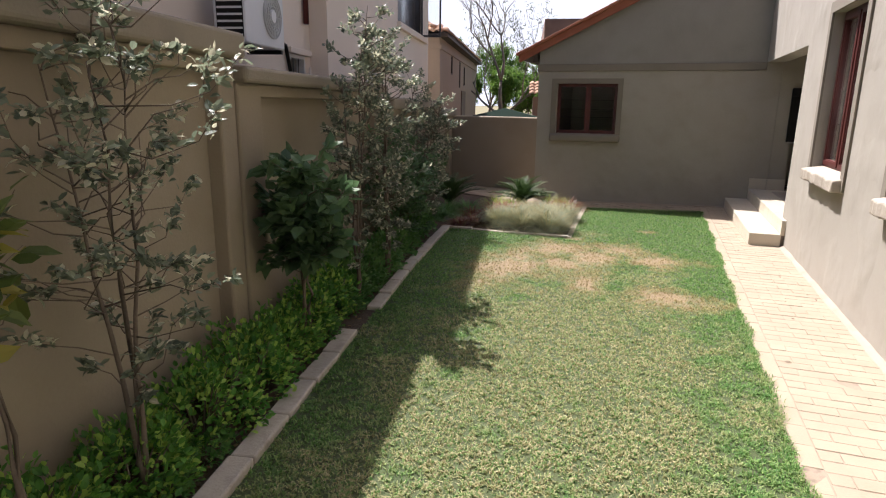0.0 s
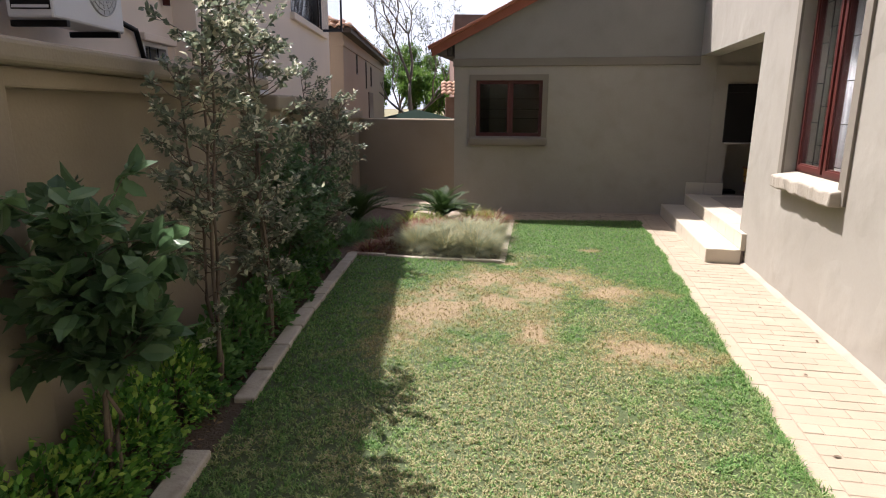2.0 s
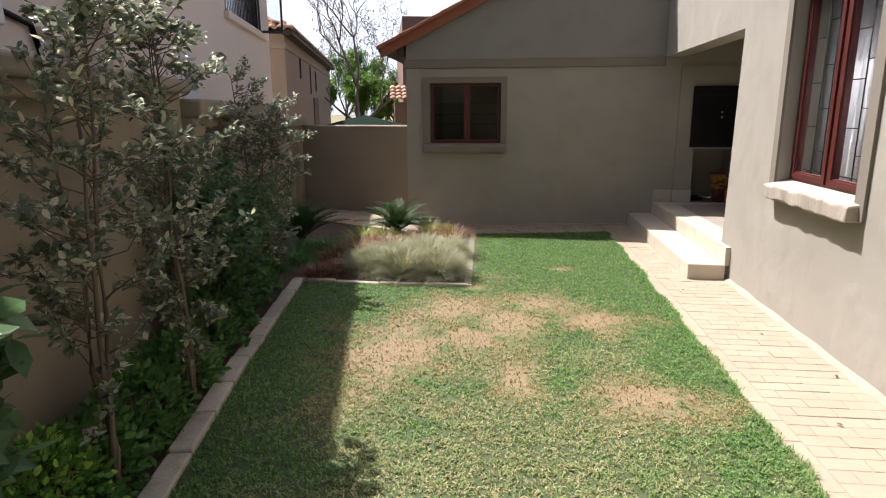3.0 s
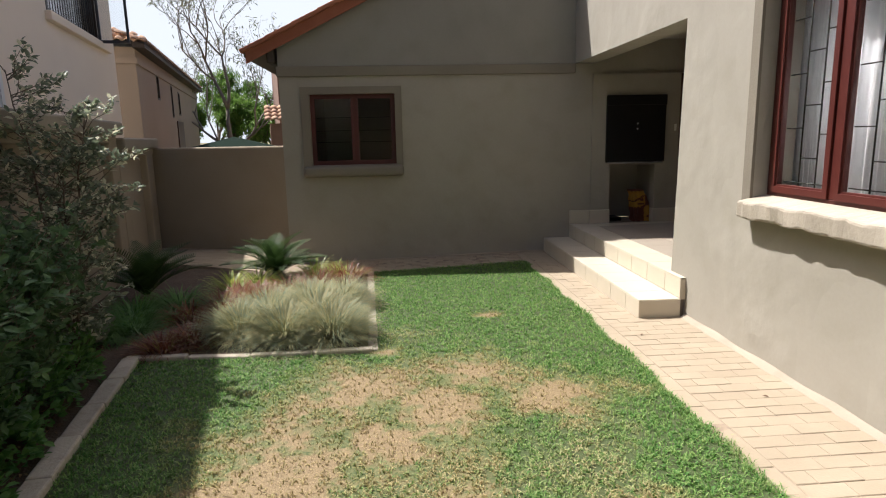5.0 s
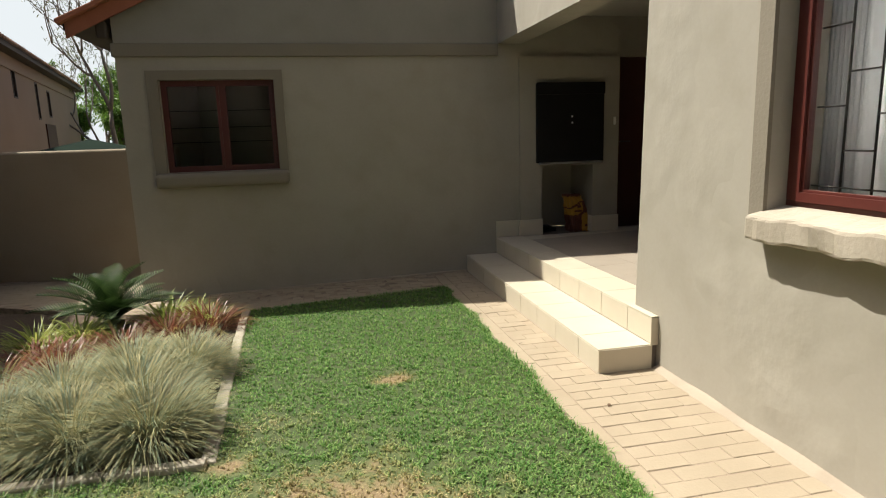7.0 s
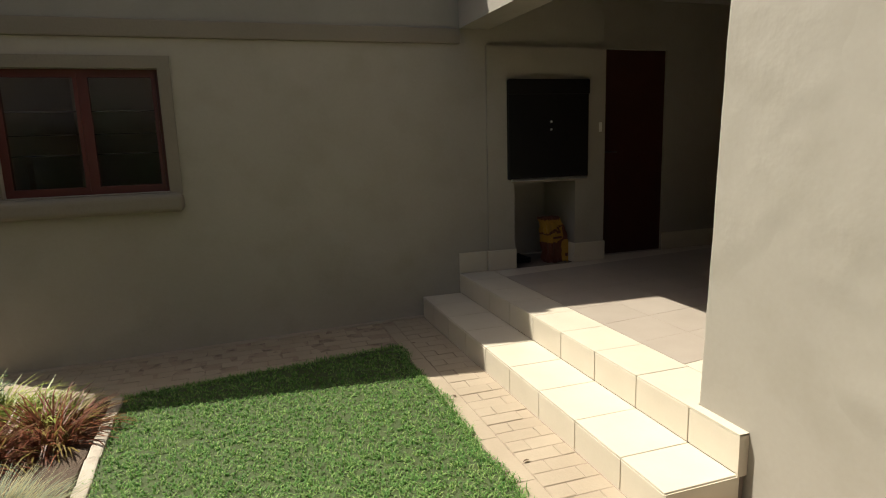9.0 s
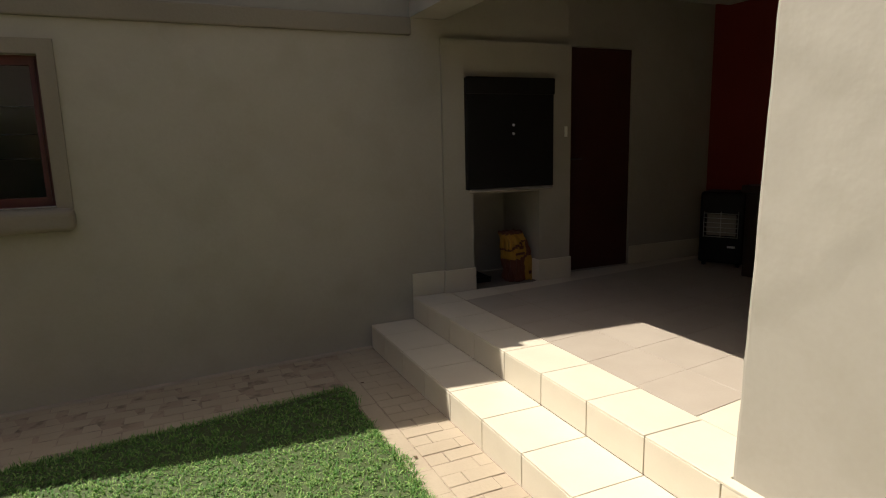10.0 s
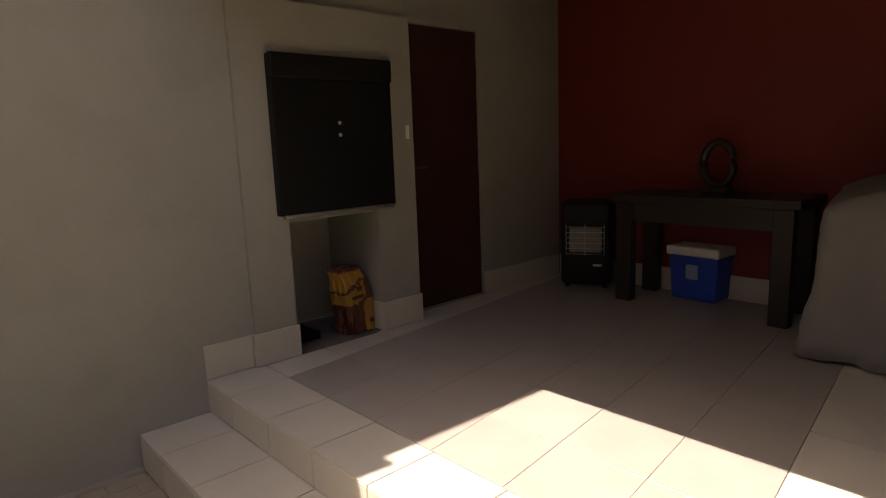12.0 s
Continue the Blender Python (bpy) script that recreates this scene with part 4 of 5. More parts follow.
n1 = house_in_bounds("neighbour_house", "two-storey peach plastered house behind the boundary wall")
DA, DB = -3.08, -2.77
EAVE_D, EAVE_Z = -2.395, 5.95
SW = (12.45, 13.1, 2.02, 2.52)
UW = (15.5, 18.75, 3.72, 5.1)
SL = (9.05, 9.72, 1.95, 2.46)
WZ = EAVE_Z - 0.12
for args in ((DA - 0.25, DA, -9.0, 9.98, -0.1, WZ, [SL]), (DB - 0.6, DB, 9.98, 20.2, -0.1, WZ, [SW, UW])):
    bm = bmesh.new()
    holed(bm, *args)
    bmesh.ops.remove_doubles(bm, verts=bm.verts[:], dist=0.0005)
    part("wall", bm, PEACH, n1)
part("end_wall", boxes((-9.0, DB - 0.6, 19.95, 20.195, -0.1, WZ)), PEACH, n1)
# Inner walls coloured near-black so the rooms look unlit.
part("inner_wall", boxes((-6.0, -5.8, -9.0, 19.4, -0.1, 6.1), (-5.8, -3.4, 11.5, 19.4, 3.0, 3.1)), DARK_VOID, n1)
part("roof", boxes((-9.0, EAVE_D, 6.5, 20.5, EAVE_Z - 0.12, EAVE_Z), (-9.0, EAVE_D - 0.18, -9.5, 6.499, EAVE_Z - 0.12, EAVE_Z)), FASCIA, n1)
bm = bmesh.new()
v = [bm.verts.new(p) for p in ((EAVE_D - 0.2, -9.5, EAVE_Z + 0.01), (EAVE_D - 0.2, 20.5, EAVE_Z + 0.01), (-6.0, 16.5, EAVE_Z + 0.8), (-6.0, -6.0, EAVE_Z + 0.8), (-9.0, -9.5, EAVE_Z + 0.01), (-9.0, 20.5, EAVE_Z + 0.01))]
for q in ((0, 1, 2, 3), (1, 5, 2), (5, 4, 3, 2), (4, 0, 3)):
    bm.faces.new([v[i] for i in q])
part("roof_tiles", bm, ROOF_TILE_PALE, n1)
w = win_unit(n1, DB, *SW, WHITE_PAINT, 0.12)
part("window_surround", boxes((DB, DB + 0.025, SW[0] - 0.1, SW[0], SW[2] - 0.1, SW[3] + 0.1), (DB, DB + 0.025, SW[1], SW[1] + 0.1, SW[2] - 0.1, SW[3] + 0.1), (DB, DB + 0.025, SW[0], SW[1], SW[3], SW[3] + 0.1), (DB, DB + 0.025, SW[0], SW[1], SW[2] - 0.1, SW[2])), WHITE_PAINT, w)
w = win_unit(n1, DA, *SL, WHITE_PAINT, 0.12, 3)
part("window_sill", bevelled(DA - 0.05, DA + 0.09, SL[0] - 0.1, SL[1] + 0.12, SL[3], SL[3] + 0.09, 0.01, 1), PEACH, w)
w = win_unit(n1, DB, *UW, WOOD_DARK, 0.14, 22)
part("window_sill", bevelled(DB - 0.02, DB + 0.10, UW[0] - 0.1, UW[1] + 0.75, UW[2] - 0.16, UW[2] - 0.01, 0.015, 2), PEACH, w)
part("curtain", boxes((DB - 0.24, DB - 0.2, UW[0] + 0.9, UW[1] - 0.3, UW[2], UW[3])), CURTAIN, w)
# casement standing open
op = part("casement", boxes((DB + 0.02, DB + 0.62, UW[1] - 0.03, UW[1] + 0.02, UW[2] - 0.04, UW[2] + 0.02), (DB + 0.02, DB + 0.07, UW[1] - 0.03, UW[1] + 0.02, UW[2] + 0.02, UW[3]), (DB + 0.57, DB + 0.62, UW[1] - 0.03, UW[1] + 0.02, UW[2] + 0.02, UW[3]), (DB + 0.02, DB + 0.62, UW[1] - 0.03, UW[1] + 0.02, UW[3], UW[3] + 0.05)), BLACK_BAR, w, "open dark casement")
pane(DB + 0.07, DB + 0.57, UW[1] - 0.008, UW[1] - 0.004, UW[2] + 0.02, UW[3], op)
bm = bmesh.new()
tube(bm, [(DA + 0.05, 9.82, -0.05), (DA + 0.05, 9.82, 2.3)], [0.02, 0.02], 8)
part("waste_pipe", bm, PEACH, n1)
bm = bmesh.new()
tube(bm, [(DA + 0.06, 9.7, 2.95), (DA + 0.06, 9.7, 5.8)], [0.045, 0.045], 10)
part("downpipe", bm, WOOD_RED, n1, "rust-brown downpipe")
bm = bmesh.new()
tube(bm, [(DA + 0.04, 7.4, 2.75), (DA + 0.04, 8.85, 2.55), (DA + 0.04, 9.0, 2.2)], [0.03, 0.03, 0.03], 8)
part("pipe_lagging", bm, BLACK_STEEL, n1)

ac = thing("air_conditioner", *bp(-2.50, 6.93), 2.36, "white outdoor air conditioning unit on the neighbour's wall", "air conditioner", turn=math.degrees(A))
# front towards the yard, fan in the half farther along
part("casing", bevelled(-0.36, 0.0, -0.52, 0.55, 0.0, 0.72, 0.02, 2), WHITE_PAINT, ac)
bm = bmesh.new()
for r in (0.245, 0.20, 0.155, 0.11):
    pts = [(0.012, 0.20 + r * math.cos(k * math.tau / 40), 0.36 + r * math.sin(k * math.tau / 40)) for k in range(41)]
    tube(bm, pts, [0.006] * 41, 6)
for k in range(16):
    a = k * math.tau / 16
    tube(bm, [(0.012, 0.20 + 0.07 * math.cos(a), 0.36 + 0.07 * math.sin(a)), (0.012, 0.20 + 0.245 * math.cos(a), 0.36 + 0.245 * math.sin(a))], [0.003, 0.003], 5)
gr = part("fan_grille", bm, GREY_FAN, ac, "round grey fan grille")
bm = bmesh.new()
bmesh.ops.create_cone(bm, cap_ends=True, segments=40, radius1=0.255, radius2=0.25, depth=0.01, matrix=Matrix.Translation((0.003, 0.20, 0.36)) @ Matrix.Rotation(math.pi / 2, 4, "Y"))
part("fan_well", bm, GREY_FAN, ac)
bm = bmesh.new()
bmesh.ops.create_cone(bm, cap_ends=True, segments=24, radius1=0.08, radius2=0.07, depth=0.02, matrix=Matrix.Translation((0.015, 0.20, 0.36)) @ Matrix.Rotation(math.pi / 2, 4, "Y"))
part("hub", bm, WHITE_PAINT, ac)
me_s = mesh_of("slat", boxes((-0.31, -0.03, -0.528, -0.5205, 0.0, 0.022)), WHITE_PAINT)
part("coil", boxes((-0.32, -0.02, -0.5245, -0.5205, 0.06, 0.66)), BLACK_STEEL, ac)
for i in range(9):
    piece("slat", me_s, ac, pose(0, -0.002, 0.07 + i * 0.07))
part("emblem", bevelled(0.0, 0.006, 0.34, 0.50, 0.63, 0.68, 0.002, 1), BLUE_PLASTIC, ac, "blue oval maker's badge")
for y in (-0.40, 0.38):
    part("bracket", boxes((-0.42, 0.02, y, y + 0.04, -0.05, -0.002)), BLACK_STEEL, ac)

n2 = house_in_bounds("tiled_house", "tan plastered house with pale clay tile roof, farther back")
D2, S20 = -2.62, 21.9
WN = [(25.0, 25.45, 2.9, 3.75), (28.0, 28.4, 2.45, 3.6), (29.9, 30.4, 2.6, 3.5)]
bm = bmesh.new()
holed(bm, D2 - 0.25, D2, S20, 37.0, -0.1, 4.05, WN)
bmesh.ops.remove_doubles(bm, verts=bm.verts[:], dist=0.0005)
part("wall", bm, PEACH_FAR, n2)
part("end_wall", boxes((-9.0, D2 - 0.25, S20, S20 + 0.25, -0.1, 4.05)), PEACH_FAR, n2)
# Near-black block: the room's darkness is in its colour.
part("inner_wall", boxes((-9.0, D2 - 0.45, S20 + 2.0, 36.9, -0.1, 3.9)), DARK_VOID, n2)
for wv in WN:
    win_unit(n2, D2, *wv, WOOD_DARK, 0.12)
part("door", boxes((D2, D2 + 0.04, 28.9, 30.6, 0.4, 2.35)), WOOD_DOOR, n2)
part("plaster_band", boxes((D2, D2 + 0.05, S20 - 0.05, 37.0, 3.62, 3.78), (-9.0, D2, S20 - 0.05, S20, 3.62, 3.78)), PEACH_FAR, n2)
part("fascia", boxes((D2, D2 + 0.30, S20 - 0.3, 37.2, 4.0, 4.14)), FASCIA, n2)
# barrel tiles: rolls on the hip towards the camera and the long side
bm = bmesh.new()
def roll_tile(bm, o, along, up, nrm, w=0.26, l=0.42):
    vs = []
    for t_, lift in ((0.0, 0.035), (1.0, 0.0)):
        vs.append([bm.verts.new(o + along * (w * (k / 6 - 0.5)) + up * (l * t_) + nrm * (lift + w * 0.29 * math.sin(math.pi * k / 6))) for k in range(7)])
    for k in range(6):
        bm.faces.new((vs[0][k], vs[0][k + 1], vs[1][k + 1], vs[1][k])).smooth = True
    lo = [bm.verts.new(v.co - nrm * 0.03) for v in vs[0]]
    for k in range(6):
        bm.faces.new((lo[k], lo[k + 1], vs[0][k + 1], vs[0][k]))
P0 = Vector((D2 + 0.32, S20 - 0.32, 4.12))
tanr = 0.42
for i in range(26):                 # front hip
    for j in range(12):
        d = P0.x - i * 0.26 - 0.13
        s = P0.y + j * 0.36
        if s - P0.y < (P0.x - d):
            roll_tile(bm, Vector((d, s, P0.z + j * 0.36 * tanr)), Vector((1, 0, 0)), Vector((0, 1, tanr)).normalized(), Vector((0, -tanr, 1)).normalized())
for i in range(58):                 # long side
    for j in range(8):
        s = P0.y + i * 0.26 + 0.13
        d = P0.x - j * 0.36
        if P0.x - d < s - P0.y:
            roll_tile(bm, Vector((d, s, P0.z + j * 0.36 * tanr)), Vector((0, 1, 0)), Vector((-1, 0, tanr)).normalized(), Vector((tanr, 0, 1)).normalized())
tagged(part("roof", bm, ROOF_TILE_PALE, n2), kind="stuff")
bm = bmesh.new()
v = [bm.verts.new(p) for p in ((P0.x, P0.y, 4.10), (P0.x, 37.2, 4.10), (-9.0, 37.2, 4.1 + 0.42 * 6.7), (-9.0, 28.0, 4.1 + 0.42 * 6.7), (-9.0, P0.y, 4.10))]
for q in ((0, 1, 2, 3), (0, 3, 4)):
    bm.faces.new([v[i] for i in q])
part("roof_deck", bm, FASCIA, n2)

n3 = house_in_bounds("brick_house", "red brick house with tiled lean-to, seen past the gable")
part("wall", boxes((0.95, 8.0, 22.0, 30.0, -0.1, 4.6)), RED_BRICK, n3)
bm = bmesh.new()
for i in range(14):
    for j in range(4):
        roll_tile(bm, Vector((0.62 + i * 0.18, 21.0 + j * 0.25, 2.08 + j * 0.105)), Vector((1, 0, 0)), Vector((0, 1, 0.42)).normalized(), Vector((0, -0.42, 1)).normalized(), 0.18, 0.30)
tagged(part("lean_to_roof", bm, ROOF_TILE_PALE, n3), kind="stuff")
part("lean_to_wall", boxes((0.66, 3.0, 21.2, 22.0, -0.1, 2.02)), RED_BRICK, n3)

gz = thing("gazebo", *bp(-0.12, 17.0), 0, "dark green canvas gazebo roof behind the garden wall", "gazebo", turn=math.degrees(A))
bm = bmesh.new()
top_v = bm.verts.new((0, 0, 1.66))
cor = [bm.verts.new(p) for p in ((-1.05, -0.9, 1.40), (1.05, -0.9, 1.40), (1.05, 0.9, 1.40), (-1.05, 0.9, 1.40))]
low = [bm.verts.new((v.co.x * 1.01, v.co.y * 1.01, 1.30)) for v in cor]
for i in range(4):
    bm.faces.new((cor[i], cor[(i + 1) % 4], top_v))
    bm.faces.new((low[i], low[(i + 1) % 4], cor[(i + 1) % 4], cor[i]))
part("canopy", bm, CANVAS, gz).modifiers.new("thickness", "SOLIDIFY").thickness = 0.01
for x in (-1.0, 1.0):
    for y in (-0.85, 0.85):
        part("post", boxes((x - 0.03, x + 0.03, y - 0.03, y + 0.03, -0.06, 1.36)), BLACK_STEEL, gz)

# ---- plants ----
LEAF_VARIEG = leafy("variegated_leaf", (0.114, 0.145, 0.0968), (0.273, 0.308, 0.211), (0.581, 0.563, 0.414), 0.24)
LEAF_DARK = leafy("dark_leaf", (0.065, 0.13, 0.058), (0.14, 0.24, 0.1))
LEAF_LIME = leafy("lime_leaf", (0.0469, 0.16, 0.0281), (0.169, 0.375, 0.0562), (0.375, 0.544, 0.103), 0.28)
LEAF_HEDGE = leafy("hedge_leaf", (0.06, 0.16, 0.04), (0.15, 0.29, 0.075))
LEAF_BROAD = leafy("broad_leaf", (0.06, 0.10, 0.03), (0.16, 0.20, 0.05), (0.33, 0.30, 0.06), 0.25)
LEAF_CYCAD = leafy("cycad_leaf", (0.018, 0.042, 0.0108), (0.054, 0.096, 0.024), rough=0.65, through=0.3)
LEAF_FESCUE = leafy("fescue_blade", (0.165, 0.17, 0.082), (0.40, 0.36, 0.18), (0.19, 0.235, 0.15), 0.32, 0.6, 0.25)
LEAF_RUST = leafy("rust_blade", (0.11, 0.035, 0.022), (0.26, 0.1, 0.05), (0.25, 0.19, 0.06), 0.2)
LEAF_STRAP = leafy("yellow_green_blade", (0.18, 0.24, 0.04), (0.42, 0.43, 0.12))
LEAF_FAR = leafy("far_tree_leaf", (0.08, 0.17, 0.03), (0.19, 0.30, 0.06))
LEAF_GREY = leafy("grey_tree_leaf", (0.13, 0.15, 0.1), (0.24, 0.26, 0.18))
LEAF_GREEN = leafy("mid_green_leaf", (0.065, 0.125, 0.06), (0.14, 0.23, 0.10))


def leaf_mesh(name, pos, out, size, material, rs, width=0.42, droop=0.25):
    """Folded pointed leaves at pos, growing along out, six vertices each."""
    n = len(pos)
    out = out / (np.linalg.norm(out, axis=1, keepdims=True) + 1e-9)
    up = np.tile(np.array([[0.0, 0, 1]]), (n, 1)) + rs.normal(0, 0.55, (n, 3))
    side = np.cross(out, up)
    side /= np.linalg.norm(side, axis=1, keepdims=True) + 1e-9
    nrm = np.cross(side, out)
    ln = (size * rs.uniform(0.6, 1.25, n))[:, None]
    w = ln * width / 2
    tip = pos + out * ln - nrm * ln * droop * rs.uniform(0, 1, (n, 1))
    m1, m2 = pos + out * ln * 0.28, pos + out * ln * 0.66 - nrm * ln * 0.03
    v = np.stack([pos, m1 + side * w * 0.85 + nrm * ln * 0.06, m1, m1 - side * w * 0.85 + nrm * ln * 0.06,
                  m2 + side * w * 0.9 + nrm * ln * 0.05, m2, m2 - side * w * 0.9 + nrm * ln * 0.05, tip], 1).reshape(-1, 3)
    k = np.arange(n)[:, None] * 8
    f = np.concatenate([k + np.array([q]) for q in ((0, 2, 1), (0, 3, 2), (1, 2, 5), (1, 5, 4), (2, 3, 6), (2, 6, 5), (4, 5, 7), (5, 6, 7))])
    return np_mesh(name, v, f, material)


def shrub(name, label, x, y, height, spread, stems, twigs, per_twig, leaf, leaf_mat, seed, low=0.15, r0=0.016, category="shrub", width=0.42, z=0.0, lean=(0, 0), bare_stem=0.0, bark=None):
    """Stems that fork into twigs, with leaves in loose whorls along the outer part of each twig."""
    rs = np.random.RandomState(seed)
    t = thing(name, x, y, z, label, category, turn=0)
    bm = bmesh.new()
    pos, out = [], []
    for s in range(stems):
        a = rs.uniform(0, math.tau)
        rr = spread * (0.15 + 0.35 * rs.rand()) * (0 if stems == 1 else 1)
        h = height * (1 if s == 0 else rs.uniform(0.7, 0.97))
        k = 9
        path = [np.array([lean[0] * (i / k) + rr * math.cos(a) * (i / k) ** 1.2 + rs.normal(0, 0.012) * (i > 0), lean[1] * (i / k) + rr * math.sin(a) * (i / k) ** 1.2 + rs.normal(0, 0.012) * (i > 0), h * i / k - 0.03 * (i == 0)]) for i in range(k + 1)]
        tube(bm, [tuple(p) for p in path], [r0 * (1 - 0.8 * i / k) for i in range(k + 1)], 6)
        for q in range(twigs):
            f = low + (1 - low) * (rs.rand() ** 0.8)
            f = min(f, 0.99)
            i = int(f * k)
            p0 = path[i] + (path[i + 1] - path[i]) * (f * k - i)
            b = rs.uniform(0, math.tau)
            belly = math.sin(math.pi * min(1, (f - low * 0.6) / (1.12 - low * 0.6))) ** 0.5
            L = spread * belly * rs.uniform(0.3, 1.15) + 0.05
            rise = rs.uniform(0.2, 1.1)
            d = np.array([math.cos(b), math.sin(b), rise])
            d /= np.linalg.norm(d)
            pts = [p0 + d * L * u + np.array([0, 0, 0.18 * L * (u * u - u)]) + rs.normal(0, 0.06 * L, 3) * (u > 0) for u in (0, 0.35, 0.7, 1.0)]
            tube(bm, [tuple(p) for p in pts], [r0 * 0.26, r0 * 0.2, r0 * 0.14, r0 * 0.08], 5)
            for u in bare_stem + (1 - bare_stem) * rs.rand(per_twig) ** 0.75:
                j = min(int(u * 3), 2)
                p = pts[j] + (pts[j + 1] - pts[j]) * (u * 3 - j)
                o = d * 0.7 + rs.normal(0, 0.75, 3)
                o[2] = o[2] * 0.7 + 0.1
                pos.append(p + rs.normal(0, 0.012, 3))
                out.append(o)
    part("trunk", bm, bark or BARK, t)
    ob = new("crown", leaf_mesh("crown", np.array(pos), np.array(out), leaf, leaf_mat, rs, width))
    ob.parent = t
    return t


GREY_LABEL = "slender shrub with grey-green cream-edged leaves"
shrub("variegated_shrub", GREY_LABEL + ", airy, with a bare stem", *bp(-1.02, 2.05), 2.35, 0.50, 3, 34, 30, 0.046, LEAF_VARIEG, 11, 0.26, 0.014, lean=(-0.05, -0.10), bare_stem=0.68, width=0.5)
shrub("variegated_shrub", GREY_LABEL + ", tall and dense", *bp(-0.88, 4.85), 2.50, 0.32, 3, 40, 30, 0.047, LEAF_VARIEG, 12, 0.18, 0.016, bare_stem=0.5, width=0.5)
shrub("variegated_shrub", GREY_LABEL + ", its top in the sun", *bp(-0.82, 5.75), 2.35, 0.36, 3, 50, 34, 0.048, LEAF_VARIEG, 13, 0.12, 0.015, bare_stem=0.45, width=0.5)
shrub("variegated_shrub", GREY_LABEL + ", shorter, near the yard's end", *bp(-0.88, 8.35), 2.05, 0.46, 4, 52, 32, 0.048, LEAF_VARIEG, 14, 0.10, 0.015, bare_stem=0.45, width=0.5)
shrub("broadleaf_shrub", "dark green shrub with broad drooping leaves", *bp(-0.98, 3.85), 1.27, 0.34, 4, 24, 16, 0.115, LEAF_GREEN, 15, 0.58, 0.014, width=0.55)
shrub("broadleaf_shrub", "dark green bushy shrub between the slender ones", *bp(-1.02, 6.95), 1.35, 0.50, 5, 26, 26, 0.07, LEAF_DARK, 16, 0.08, 0.012, width=0.5)
shrub("broadleaf_shrub", "dark green bushy shrub near the yard's end", *bp(-0.95, 7.65), 1.10, 0.42, 5, 24, 26, 0.06, LEAF_GREEN, 17, 0.05, 0.012, width=0.5)
shrub("large_leaf_shrub", "shrub with large yellow-green drooping leaves", *bp(-1.06, 1.50), 1.55, 0.18, 2, 6, 5, 0.13, LEAF_BROAD, 18, 0.68, 0.012, width=0.45)


def mound(name, label, x, y, rx, ry, h, n, leaf, mat, seed, turn=0.0, width=0.5, category="hedge plant"):
    """A low clipped or sprawling plant: short stems under a skin of leaves."""
    rs = np.random.RandomState(seed)
    t = thing(name, x, y, 0, label, category, turn=turn)
    u = rs.normal(0, 1, (n, 3))
    u[:, 2] = np.abs(u[:, 2]) * 0.9
    u /= np.linalg.norm(u, axis=1, keepdims=True)
    rad = rs.uniform(0.45, 1.0, n)[:, None] ** 0.6
    lump = 1 + 0.22 * np.sin(u[:, :1] * 5 + seed) * np.cos(u[:, 1:2] * 6 + seed * 2)
    p = u * rad * lump * np.array([[rx, ry, h]])
    p[:, 2] += 0.03
    o = u + rs.normal(0, 0.6, (n, 3)) + np.array([[0, 0, 0.35]])
    ob = new("foliage", leaf_mesh("foliage", p, o, leaf, mat, rs, width))
    ob.parent = t
    bm = bmesh.new()
    for k in range(12):
        a = rs.uniform(0, math.tau)
        f = rs.uniform(0.3, 0.8)
        tube(bm, [(0.02 * math.cos(a), 0.02 * math.sin(a), -0.02), (rx * f * math.cos(a) * 0.6, ry * f * math.sin(a) * 0.6, h * 0.45), (rx * f * math.cos(a), ry * f * math.sin(a), h * 0.8)], [0.006, 0.005, 0.002], 5)
    part("stem", bm, BARK, t)
    return t


LIME = [(-1.18, 0.35, 0.31), (-1.17, 0.95, 0.30), (-1.18, 1.55, 0.30), (-1.16, 2.12, 0.28), (-1.13, 2.66, 0.30), (-1.11, 3.16, 0.29), (-1.10, 3.60, 0.26), (-1.08, 4.12, 0.24), (-1.06, 4.6, 0.22)]
for i, (d, s, r) in enumerate(LIME):
    tagged(mound("lime_hedge_plant", "low clipped hedge plant with bright lime leaves", *bp(d, s), r, r + 0.10, 0.36 + 0.04 * (i % 3), 1700, 0.042, LEAF_LIME, 30 + i, math.degrees(A), 0.6), group="low hedge")
LOW = [(-1.02, 5.0, 0.22), (-1.0, 5.4, 0.25), (-0.98, 6.0, 0.25), (-0.98, 6.55, 0.25), (-0.98, 7.1, 0.25), (-0.98, 7.65, 0.26), (-1.0, 8.2, 0.28)]
for i, (d, s, r) in enumerate(LOW):
    tagged(mound("low_hedge_plant", "low mid-green hedge plant under the shrubs", *bp(d, s), r, r + 0.1, 0.34 + 0.05 * (i % 2), 1000, 0.055, LEAF_HEDGE, 50 + i, math.degrees(A), 0.6), group="low hedge")


for i, (d, s_, r) in enumerate(((-0.98, 1.55, 0.11), (-0.99, 2.05, 0.12), (-0.97, 2.45, 0.10), (-0.93, 4.1, 0.12), (-0.90, 4.7, 0.12), (-0.88, 5.4, 0.12))):
    tagged(mound("ground_cover", "sprawling dark green ground cover on the soil", *bp(d, s_), r, r + 0.08, 0.11, 420, 0.03, LEAF_HEDGE, 140 + i, math.degrees(A), 0.55, "ground cover"), group="ground cover plants")


